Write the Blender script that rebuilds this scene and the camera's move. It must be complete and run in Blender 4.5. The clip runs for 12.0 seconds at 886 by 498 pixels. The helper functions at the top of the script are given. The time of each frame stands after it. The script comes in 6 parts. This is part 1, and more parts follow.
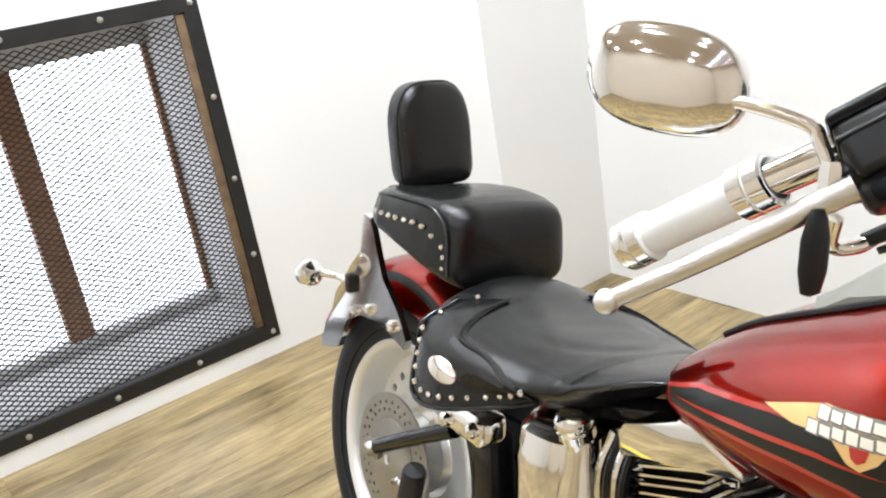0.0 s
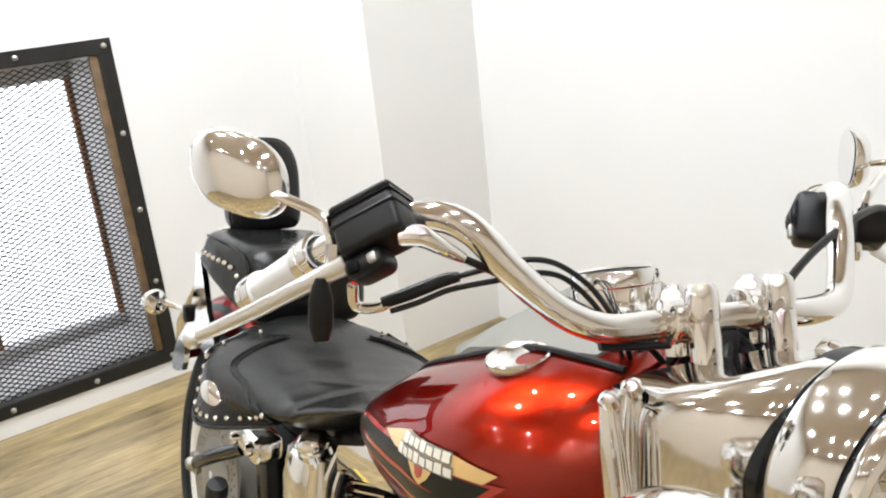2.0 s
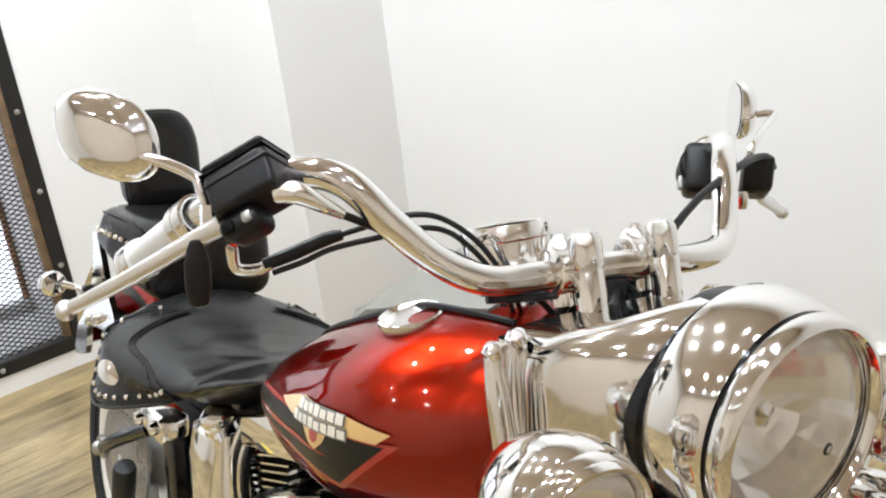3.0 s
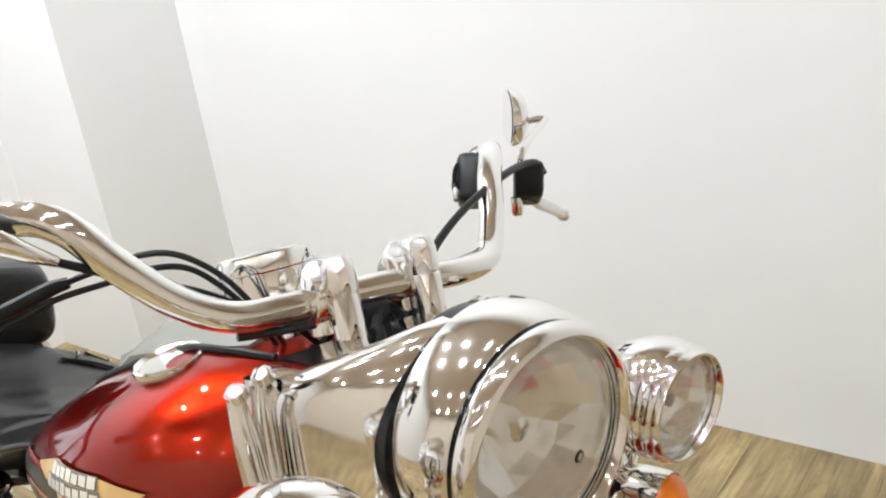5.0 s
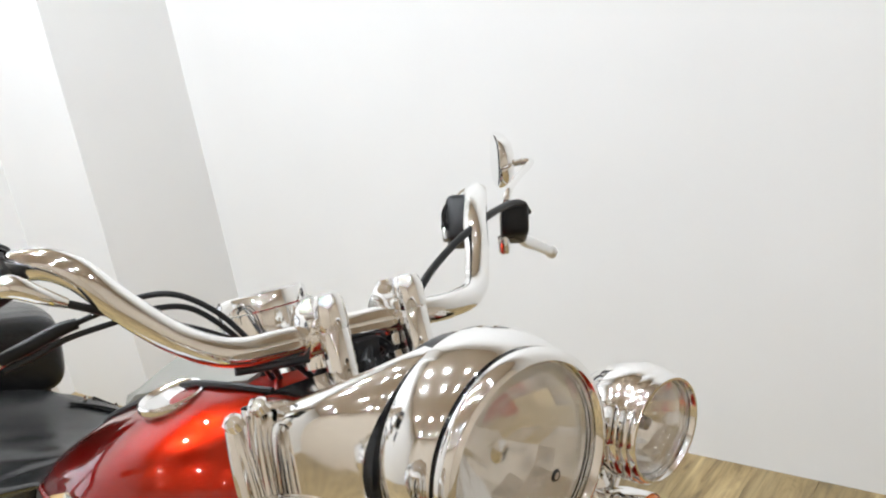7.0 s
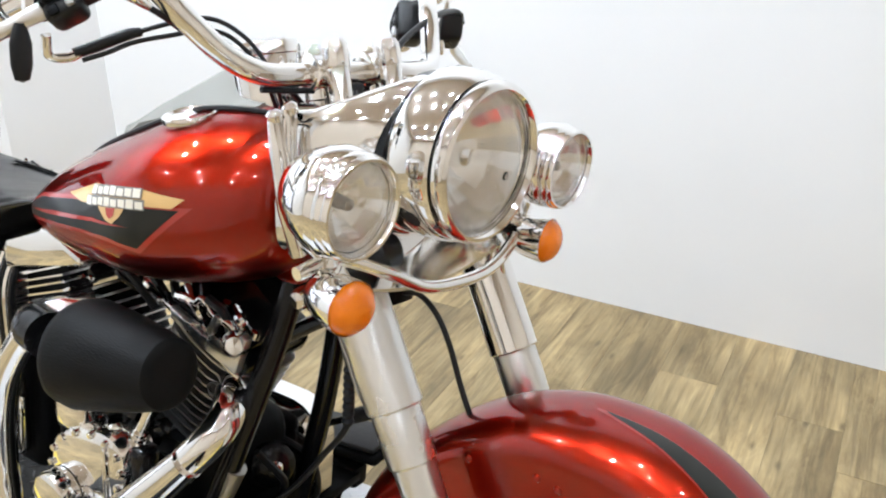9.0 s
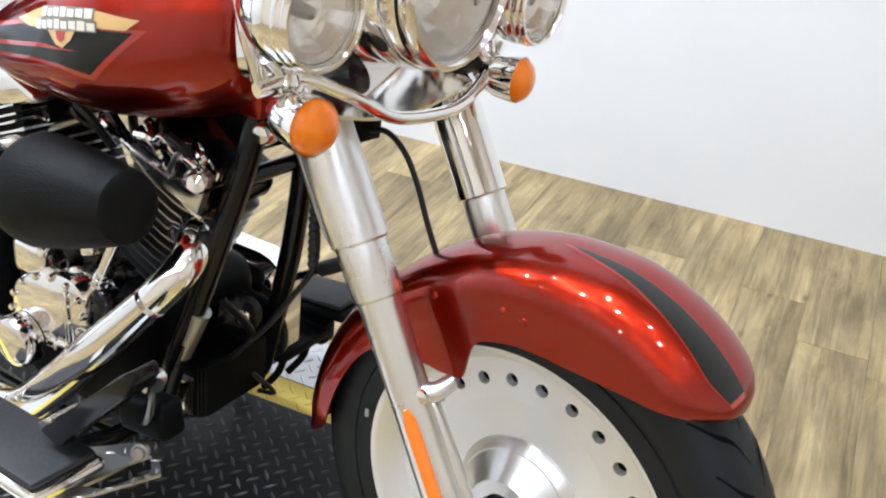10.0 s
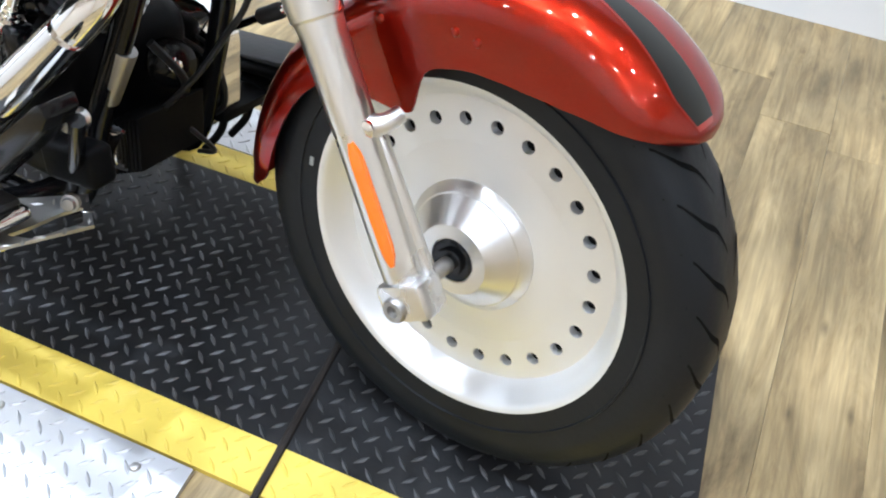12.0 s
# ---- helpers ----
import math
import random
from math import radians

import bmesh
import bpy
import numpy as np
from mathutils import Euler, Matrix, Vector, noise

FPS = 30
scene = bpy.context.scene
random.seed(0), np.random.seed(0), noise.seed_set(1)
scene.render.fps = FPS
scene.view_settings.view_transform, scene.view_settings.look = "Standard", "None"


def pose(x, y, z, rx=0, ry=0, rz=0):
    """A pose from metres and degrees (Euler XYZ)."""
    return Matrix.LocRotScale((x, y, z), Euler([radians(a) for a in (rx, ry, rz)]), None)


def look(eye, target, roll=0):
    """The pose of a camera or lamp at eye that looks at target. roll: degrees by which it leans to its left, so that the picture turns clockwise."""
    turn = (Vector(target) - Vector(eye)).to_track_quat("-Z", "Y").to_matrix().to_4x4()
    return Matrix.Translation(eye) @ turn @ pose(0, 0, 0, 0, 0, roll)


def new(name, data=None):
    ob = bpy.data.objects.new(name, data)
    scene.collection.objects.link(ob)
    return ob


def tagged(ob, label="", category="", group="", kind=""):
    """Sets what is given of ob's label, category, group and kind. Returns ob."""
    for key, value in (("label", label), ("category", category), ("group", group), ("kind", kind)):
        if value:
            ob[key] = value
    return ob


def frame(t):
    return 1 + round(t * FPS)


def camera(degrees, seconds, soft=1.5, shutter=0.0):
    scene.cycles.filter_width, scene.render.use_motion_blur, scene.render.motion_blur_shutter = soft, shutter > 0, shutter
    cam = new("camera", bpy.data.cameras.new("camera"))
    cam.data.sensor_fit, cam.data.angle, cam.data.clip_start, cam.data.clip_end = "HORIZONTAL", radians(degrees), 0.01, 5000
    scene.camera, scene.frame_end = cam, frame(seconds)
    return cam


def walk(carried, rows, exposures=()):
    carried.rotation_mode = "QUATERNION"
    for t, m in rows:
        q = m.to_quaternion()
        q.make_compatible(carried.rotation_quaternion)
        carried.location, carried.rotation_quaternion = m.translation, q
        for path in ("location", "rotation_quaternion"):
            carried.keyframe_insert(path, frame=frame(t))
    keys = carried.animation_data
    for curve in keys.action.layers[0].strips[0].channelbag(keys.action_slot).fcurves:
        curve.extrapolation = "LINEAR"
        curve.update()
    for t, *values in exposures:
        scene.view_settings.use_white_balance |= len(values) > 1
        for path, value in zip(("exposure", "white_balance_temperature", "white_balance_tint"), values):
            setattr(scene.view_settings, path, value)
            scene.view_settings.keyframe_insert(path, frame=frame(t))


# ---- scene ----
cam = camera(53.74, 12.0, soft=2.1)
PATH = [
    (0, 1.3923, -0.625, 1.3145, 69.243, 9.161, 52.33),
    (0.5, 1.5862, -0.5866, 1.341, 69.269, 7.641, 58.51),
    (1, 1.7274, -0.4943, 1.3553, 70.461, 5.876, 59.6),
    (1.5, 1.7468, -0.4668, 1.3639, 71.904, 6.056, 55.794),
    (2, 1.7483, -0.4597, 1.3563, 71.544, 6.026, 52.56),
    (2.5, 1.7543, -0.4479, 1.3437, 70.399, 6.092, 50.298),
    (3, 1.7671, -0.4269, 1.3308, 69.393, 6.453, 47.326),
    (3.2, 1.7665, -0.4167, 1.328, 69.162, 6.712, 46.352),
    (5, 1.8086, -0.34, 1.3181, 68.926, 7.653, 36.387),
    (5.5, 1.8181, -0.3269, 1.3235, 69.713, 7.322, 34.785),
    (6, 1.8237, -0.3123, 1.3318, 70.84, 8.47, 34.141),
    (6.5, 1.835, -0.3065, 1.3297, 71.864, 8.968, 35.872),
    (6.7, 1.8432, -0.317, 1.3246, 72.007, 9.369, 37.081),
    (8.3, 1.9001, -0.6901, 1.3297, 68.897, 2.948, 27.465),
    (8.5, 1.8949, -0.7036, 1.3187, 67.443, 1.668, 27.473),
    (9, 1.892, -0.7184, 1.2815, 64.304, -0.331, 28.013),
    (9.5, 1.8987, -0.7199, 1.2435, 61.214, -1, 26.993),
    (10, 1.9069, -0.7287, 1.2016, 57.823, -1.884, 26.894),
    (10.5, 1.9242, -0.7306, 1.1621, 53.971, -2.674, 26.253),
    (11, 1.9187, -0.731, 1.1288, 51.19, -3.329, 25.547),
    (11.5, 1.9162, -0.7253, 1.0984, 47.361, -4.081, 25.419),
    (12, 1.9206, -0.7201, 1.0809, 45.952, -3.579, 24.838),
]
walk(cam, [(t, pose(*p)) for t, *p in PATH], exposures=[(0.0, 0.0, 6400, 10), (1.2, -0.07, 6550, 10), (2.0, -0.14, 6550, 10), (3.0, -0.22, 6400, 10), (5.0, -0.22, 6450, 10), (6.5, -0.27, 6400, 10), (8.3, -0.15, 6100, 10), (9.0, 0.04, 6000, 10), (10.5, 0.19, 5750, 10), (12.0, 0.28, 5650, 10)])

# ---- light ----
world = bpy.data.worlds.new("sky")
scene.world = world
world.use_nodes = True
wn = world.node_tree.nodes
sky = wn.new("ShaderNodeTexSky")
sky.sky_type, sky.sun_disc = "NISHITA", False
sky.sun_elevation, sky.sun_rotation = radians(38), radians(250)
world.node_tree.links.new(sky.outputs[0], wn["Background"].inputs[0])
wn["Background"].inputs[1].default_value = 0.12
sun = new("sun", bpy.data.lights.new("sun", "SUN"))
sun.data.energy, sun.data.angle, sun.data.color = 1.5, radians(2.0), (1.0, 0.95, 0.88)
sun.matrix_world = look((-4, -3, 5), (0, 0, 0))


# ---- materials ----
def shade(name, colour, rough=0.5, metal=0.0, vary=0.0, scale=8.0, bump=0.0, bump_scale=60.0, coat=0.0, stretch=(1, 1, 1), rough_vary=0.0, gloss=0.5):
    """A principled surface with broad and fine variation of colour, gloss and relief."""
    m = bpy.data.materials.new(name)
    m.use_nodes = True
    nt = m.node_tree
    b = nt.nodes["Principled BSDF"]
    b.inputs["Base Color"].default_value = (*colour, 1)
    b.inputs["Roughness"].default_value = rough
    b.inputs["Metallic"].default_value = metal
    b.inputs["Coat Weight"].default_value = coat
    b.inputs["Specular IOR Level"].default_value = gloss
    b.inputs["Coat Roughness"].default_value = 0.04
    if vary or bump or rough_vary:
        tc = nt.nodes.new("ShaderNodeTexCoord")
        mp = nt.nodes.new("ShaderNodeMapping")
        mp.inputs["Scale"].default_value = stretch
        nt.links.new(tc.outputs["Object"], mp.inputs["Vector"])
    if vary or rough_vary:
        big = nt.nodes.new("ShaderNodeTexNoise")
        big.inputs["Scale"].default_value, big.inputs["Detail"].default_value = scale, 6
        nt.links.new(mp.outputs[0], big.inputs["Vector"])
    if vary:
        mix = nt.nodes.new("ShaderNodeMix")
        mix.data_type = "RGBA"
        mix.inputs["A"].default_value = (*[c * (1 - vary) for c in colour], 1)
        mix.inputs["B"].default_value = (*[min(1, c * (1 + vary)) for c in colour], 1)
        nt.links.new(big.outputs["Fac"], mix.inputs["Factor"])
        nt.links.new(mix.outputs["Result"], b.inputs["Base Color"])
    if rough_vary:
        mr = nt.nodes.new("ShaderNodeMapRange")
        mr.inputs["To Min"].default_value, mr.inputs["To Max"].default_value = max(0.0, rough - rough_vary), rough + rough_vary
        nt.links.new(big.outputs["Fac"], mr.inputs["Value"])
        nt.links.new(mr.outputs[0], b.inputs["Roughness"])
    if bump:
        fine = nt.nodes.new("ShaderNodeTexNoise")
        fine.inputs["Scale"].default_value, fine.inputs["Detail"].default_value = bump_scale, 4
        nt.links.new(mp.outputs[0], fine.inputs["Vector"])
        bp = nt.nodes.new("ShaderNodeBump")
        bp.inputs["Strength"].default_value, bp.inputs["Distance"].default_value = bump, 0.002
        nt.links.new(fine.outputs["Fac"], bp.inputs["Height"])
        nt.links.new(bp.outputs[0], b.inputs["Normal"])
    return m


def glass(name, colour=(1, 1, 1), rough=0.0, ior=1.45):
    m = shade(name, colour, rough)
    m.node_tree.nodes["Principled BSDF"].inputs["Transmission Weight"].default_value = 1.0
    m.node_tree.nodes["Principled BSDF"].inputs["IOR"].default_value = ior
    return m


def lamp_glow(name, colour, strength):
    m = shade(name, colour)
    b = m.node_tree.nodes["Principled BSDF"]
    b.inputs["Emission Color"].default_value = (*colour, 1)
    b.inputs["Emission Strength"].default_value = strength
    return m


WALL = shade("wall_paint", (0.80, 0.795, 0.785), 0.75, vary=0.03, scale=2.5, bump=0.12, bump_scale=180)
CEIL = shade("ceiling_paint", (0.57, 0.48, 0.375), 0.8, vary=0.03, scale=2)
CHROME = shade("chrome", (0.90, 0.89, 0.875), 0.075, 1.0, rough_vary=0.03, scale=14)
STEEL = shade("brushed_aluminium", (0.80, 0.80, 0.79), 0.28, 1.0, vary=0.03, scale=12, rough_vary=0.03)
RIMMETAL = shade("cast_aluminium_rim", (0.84, 0.835, 0.82), 0.36, 0.55, vary=0.04, scale=9, rough_vary=0.06)
DULL = shade("dull_alloy", (0.42, 0.41, 0.39), 0.42, 1.0, vary=0.15, scale=25, rough_vary=0.1)
BLACKMETAL = shade("gloss_black_enamel", (0.005, 0.005, 0.0055), 0.16, vary=0.3, scale=12, coat=0.05, gloss=0.28)
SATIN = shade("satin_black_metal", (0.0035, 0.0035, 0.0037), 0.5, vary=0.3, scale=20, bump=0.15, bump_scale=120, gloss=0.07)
PLASTIC = shade("black_plastic", (0.009, 0.009, 0.0095), 0.36, vary=0.2, scale=18, bump=0.1, bump_scale=200, gloss=0.3)
RUBBER = shade("tyre_rubber", (0.0075, 0.009, 0.0115), 0.48, vary=0.25, scale=12, bump=0.25, bump_scale=90, rough_vary=0.1, gloss=0.3)
LEATHER = shade("black_leather", (0.0065, 0.0065, 0.0066), 0.26, vary=0.2, scale=6, bump=0.22, bump_scale=170, rough_vary=0.06, gloss=0.42)
AMBER = shade("amber_plastic", (1.0, 0.195, 0.0), 0.25, vary=0.35, scale=45, bump=0.9, bump_scale=60, coat=0.5, gloss=0.4)
LENS = glass("clear_lens", (1, 1, 1), 0.02)
IRON = shade("dark_iron", (0.03, 0.029, 0.028), 0.5, 0.6, vary=0.35, scale=14, bump=0.3, bump_scale=70, rough_vary=0.12)
BOLT = shade("zinc_bolt", (0.55, 0.54, 0.52), 0.35, 1.0, vary=0.1, scale=40)


# ---- mesh helpers ----
def part(name, bm, material, parent=None, label="", smooth=True, at=None, sharp=38):
    """Links a bmesh as one mesh object, under a thing or a part."""
    bmesh.ops.recalc_face_normals(bm, faces=bm.faces)
    me = bpy.data.meshes.new(name)
    bm.to_mesh(me)
    bm.free()
    for m in material if isinstance(material, (list, tuple)) else (material,):
        me.materials.append(m)
    if smooth:
        me.polygons.foreach_set("use_smooth", [True] * len(me.polygons))
        me.set_sharp_from_angle(angle=radians(sharp))
    ob = new(name, me)
    if parent is not None:
        ob.parent = parent
    if at is not None:
        ob.matrix_basis = at
    if label:
        tagged(ob, label)
    return ob


def thing(name, label, category, m=Matrix(), group="", kind=""):
    ob = new(name)
    ob.empty_display_size = 0.1
    ob.matrix_basis = m
    return tagged(ob, label, category, group, kind)


def box(x0, x1, y0, y1, z0, z1, bevel=0.0, seg=2, bm=None):
    bm = bm or bmesh.new()
    m = Matrix.Translation(((x0 + x1) / 2, (y0 + y1) / 2, (z0 + z1) / 2)) @ Matrix.Diagonal((x1 - x0, y1 - y0, z1 - z0, 1))
    vs = bmesh.ops.create_cube(bm, size=1, matrix=m)["verts"]
    if bevel:
        es = list({e for v in vs for e in v.link_edges})
        bmesh.ops.bevel(bm, geom=es, offset=bevel, segments=seg, affect="EDGES", profile=0.5)
    return bm


def moved(bm, m):
    bmesh.ops.transform(bm, matrix=m, verts=bm.verts)
    return bm


def spline(points, n=8):
    """A smooth line through the points (Catmull-Rom)."""
    p = [Vector(q) for q in points]
    p = [2 * p[0] - p[1]] + p + [2 * p[-1] - p[-2]]
    out = []
    for i in range(1, len(p) - 2):
        for k in range(n):
            t = k / n
            a, b, c, d = p[i - 1], p[i], p[i + 1], p[i + 2]
            out.append(0.5 * ((2 * b) + (c - a) * t + (2 * a - 5 * b + 4 * c - d) * t * t + (3 * b - a - 3 * c + d) * t ** 3))
    return out + [p[-2]]


def skin(bm, loops, closed=True, caps=True):
    """Joins rings of points, each with the same count, into one surface."""
    rings = [[bm.verts.new(q) for q in lp] for lp in loops]
    n = len(rings[0])
    for a, b in zip(rings, rings[1:]):
        for i in range(n if closed else n - 1):
            j = (i + 1) % n
            try:
                bm.faces.new((a[i], a[j], b[j], b[i]))
            except ValueError:
                pass
    if caps and closed:
        bm.faces.new(rings[0][::-1])
        bm.faces.new(rings[-1])
    return bm


def tube(points, radius, seg=12, n=8, bm=None, smooth=True):
    """A round bar along a line; radius may be one number or one a point."""
    bm = bm or bmesh.new()
    line = spline(points, n) if smooth and len(points) > 2 else [Vector(p) for p in points]
    radii = radius if isinstance(radius, (list, tuple)) else None
    up = None
    loops = []
    for i, p in enumerate(line):
        d = (line[min(i + 1, len(line) - 1)] - line[max(i - 1, 0)]).normalized()
        if up is None:
            up = d.orthogonal().normalized()
        up = (up - d * up.dot(d)).normalized()
        side = d.cross(up)
        if radii:
            f = i / (len(line) - 1) * (len(radii) - 1)
            k = min(int(f), len(radii) - 2)
            r = radii[k] + (radii[k + 1] - radii[k]) * (f - k)
        else:
            r = radius
        loops.append([p + (up * math.cos(a) + side * math.sin(a)) * r for a in (2 * math.pi * q / seg for q in range(seg))])
    return skin(bm, loops)


def lathe(profile, m=Matrix(), seg=32, bm=None, caps=False):
    """Turns (radius, height) pairs round the z axis of m."""
    bm = bm or bmesh.new()
    loops = [[m @ Vector((r * math.cos(a), r * math.sin(a), h)) for a in (2 * math.pi * q / seg for q in range(seg))] for r, h in profile]
    return skin(bm, loops, True, caps)


def along(p, d):
    """The frame at p whose z axis points along d."""
    return Matrix.Translation(p) @ Vector(d).to_track_quat("Z", "Y").to_matrix().to_4x4()


def oval(rx, rz, n=24, power=2.0):
    """A rounded-box outline: power 2 is an ellipse, more is squarer."""
    out = []
    for k in range(n):
        a = 2 * math.pi * k / n
        c, s = math.cos(a), math.sin(a)
        out.append((rx * math.copysign(abs(c) ** (2 / power), c), rz * math.copysign(abs(s) ** (2 / power), s)))
    return out


def lerp_rows(rows, x):
    """Reads a table of rows by its first column."""
    xs = [r[0] for r in rows]
    return [float(np.interp(x, xs, [r[k] for r in rows])) for k in range(1, len(rows[0]))]


def smooth_rows(rows, x):
    """The same, gliding from row to row without kinks."""
    x = min(max(x, rows[0][0]), rows[-1][0])
    k = max(i for i in range(len(rows) - 1) if rows[i][0] <= x)
    a, b = rows[max(k - 1, 0)], rows[min(k + 2, len(rows) - 1)]
    p, q = rows[k], rows[k + 1]
    h = q[0] - p[0]
    f = (x - p[0]) / h
    out = []
    for c in range(1, len(p)):
        m0, m1 = (q[c] - a[c]) / (q[0] - a[0]) * h, (b[c] - p[c]) / (b[0] - p[0]) * h
        out.append((2 * f ** 3 - 3 * f * f + 1) * p[c] + (f ** 3 - 2 * f * f + f) * m0 + (3 * f * f - 2 * f ** 3) * q[c] + (f ** 3 - f * f) * m1)
    return out


def prism(outline, y0, y1, bm=None, bevel=0.0):
    """A plate with an outline in x and z, from y0 to y1."""
    bm = bm or bmesh.new()
    skin(bm, [[(x, y0, z) for x, z in outline], [(x, y1, z) for x, z in outline]])
    if bevel:
        bmesh.ops.bevel(bm, geom=list(bm.edges), offset=bevel, segments=2, affect="EDGES", profile=0.5)
    return bm


# ---- the room ----
XA, XB, YB, YC = -1.255, -0.725, 1.088, 1.54
XE, YN, TOP = 4.6, -3.6, 3.1
WIN = (-0.675, 0.395, 0.112, 1.178)     # opening: y0, y1, z0, z1
XW = -1.70                                 # the wall's outer face


def wood_floor_material():
    m = shade("vinyl_plank", (0.36, 0.27, 0.165), 0.38, bump=0.12, bump_scale=40, stretch=(2, 14, 1))
    nt = m.node_tree
    b = nt.nodes["Principled BSDF"]
    tc = nt.nodes.new("ShaderNodeTexCoord")
    info = nt.nodes.new("ShaderNodeObjectInfo")
    add = nt.nodes.new("ShaderNodeVectorMath")
    add.operation = "MULTIPLY_ADD"
    comb = nt.nodes.new("ShaderNodeCombineXYZ")
    for k in range(3):
        nt.links.new(info.outputs["Random"], comb.inputs[k])
    add.inputs[1].default_value = (37.0, 53.0, 11.0)
    nt.links.new(comb.outputs[0], add.inputs[0])
    nt.links.new(tc.outputs["Object"], add.inputs[2])
    mp = nt.nodes.new("ShaderNodeMapping")
    mp.inputs["Scale"].default_value = (15, 2.6, 1)
    nt.links.new(add.outputs[0], mp.inputs["Vector"])
    grain = nt.nodes.new("ShaderNodeTexNoise")
    grain.inputs["Scale"].default_value, grain.inputs["Detail"].default_value, grain.inputs["Distortion"].default_value = 1.0, 9, 0.9
    grain.inputs["Roughness"].default_value = 0.72
    nt.links.new(mp.outputs[0], grain.inputs["Vector"])
    ramp = nt.nodes.new("ShaderNodeValToRGB")
    e = ramp.color_ramp.elements
    e[0].position, e[0].color = 0.26, (0.135, 0.087, 0.037, 1)
    e[1].position, e[1].color = 0.74, (0.57, 0.435, 0.225, 1)
    mid = ramp.color_ramp.elements.new(0.47)
    mid.color = (0.365, 0.265, 0.125, 1)
    nt.links.new(grain.outputs["Fac"], ramp.inputs[0])
    blot = nt.nodes.new("ShaderNodeTexNoise")
    mp2 = nt.nodes.new("ShaderNodeMapping")
    mp2.inputs["Scale"].default_value = (5, 2.2, 1)
    nt.links.new(add.outputs[0], mp2.inputs["Vector"])
    nt.links.new(mp2.outputs[0], blot.inputs["Vector"])
    blot.inputs["Scale"].default_value, blot.inputs["Detail"].default_value = 1.2, 4
    hsv = nt.nodes.new("ShaderNodeHueSaturation")
    mr = nt.nodes.new("ShaderNodeMapRange")
    mr.inputs["From Min"].default_value, mr.inputs["From Max"].default_value = 0.3, 0.7
    mr.inputs["To Min"].default_value, mr.inputs["To Max"].default_value = 0.48, 1.12
    nt.links.new(blot.outputs["Fac"], mr.inputs["Value"])
    nt.links.new(mr.outputs[0], hsv.inputs["Value"])
    nt.links.new(ramp.outputs[0], hsv.inputs["Color"])
    tone = nt.nodes.new("ShaderNodeHueSaturation")
    mr2 = nt.nodes.new("ShaderNodeMapRange")
    mr2.inputs["To Min"].default_value, mr2.inputs["To Max"].default_value = 0.92, 1.20
    nt.links.new(info.outputs["Random"], mr2.inputs["Value"])
    nt.links.new(mr2.outputs[0], tone.inputs["Value"])
    nt.links.new(hsv.outputs[0], tone.inputs["Color"])
    # fine dark grain lines and a few knots
    mp3 = nt.nodes.new("ShaderNodeMapping")
    mp3.inputs["Scale"].default_value = (85, 4, 1)
    nt.links.new(add.outputs[0], mp3.inputs["Vector"])
    fine = nt.nodes.new("ShaderNodeTexNoise")
    fine.inputs["Scale"].default_value, fine.inputs["Detail"].default_value, fine.inputs["Distortion"].default_value = 1.0, 5, 0.6
    nt.links.new(mp3.outputs[0], fine.inputs["Vector"])
    fr = nt.nodes.new("ShaderNodeMapRange")
    fr.inputs["From Min"].default_value, fr.inputs["From Max"].default_value = 0.36, 0.62
    fr.inputs["To Min"].default_value, fr.inputs["To Max"].default_value = 0.74, 1.08
    nt.links.new(fine.outputs["Fac"], fr.inputs["Value"])
    mp4 = nt.nodes.new("ShaderNodeMapping")
    mp4.inputs["Scale"].default_value = (7.0, 2.6, 1)
    nt.links.new(add.outputs[0], mp4.inputs["Vector"])
    knot = nt.nodes.new("ShaderNodeTexVoronoi")
    knot.voronoi_dimensions = "2D"
    knot.inputs["Scale"].default_value = 0.8
    nt.links.new(mp4.outputs[0], knot.inputs["Vector"])
    kr = nt.nodes.new("ShaderNodeMapRange")
    kr.inputs["From Min"].default_value, kr.inputs["From Max"].default_value = 0.005, 0.05
    kr.inputs["To Min"].default_value, kr.inputs["To Max"].default_value = 0.5, 1.0
    nt.links.new(knot.outputs["Distance"], kr.inputs["Value"])
    mul = nt.nodes.new("ShaderNodeMath")
    mul.operation = "MULTIPLY"
    nt.links.new(fr.outputs[0], mul.inputs[0])
    nt.links.new(kr.outputs[0], mul.inputs[1])
    last = nt.nodes.new("ShaderNodeHueSaturation")
    nt.links.new(mul.outputs[0], last.inputs["Value"])
    nt.links.new(tone.outputs[0], last.inputs["Color"])
    nt.links.new(last.outputs[0], b.inputs["Base Color"])
    return m


TAN = shade("pale_tan_paint", (0.70, 0.62, 0.52), 0.7, vary=0.05, scale=2, bump=0.1, bump_scale=150)
VINYL = wood_floor_material()
GROUT = shade("subfloor", (0.17, 0.13, 0.075), 0.8, vary=0.2)

# floor: a slab with planks on it, the joints between them recessed
tagged(part("floor", box(XW, XE + 0.2, YN - 0.2, YC + 0.2, -0.15, -0.004), GROUT, smooth=False), "wood-look vinyl plank floor of the showroom", "floor", kind="structure")

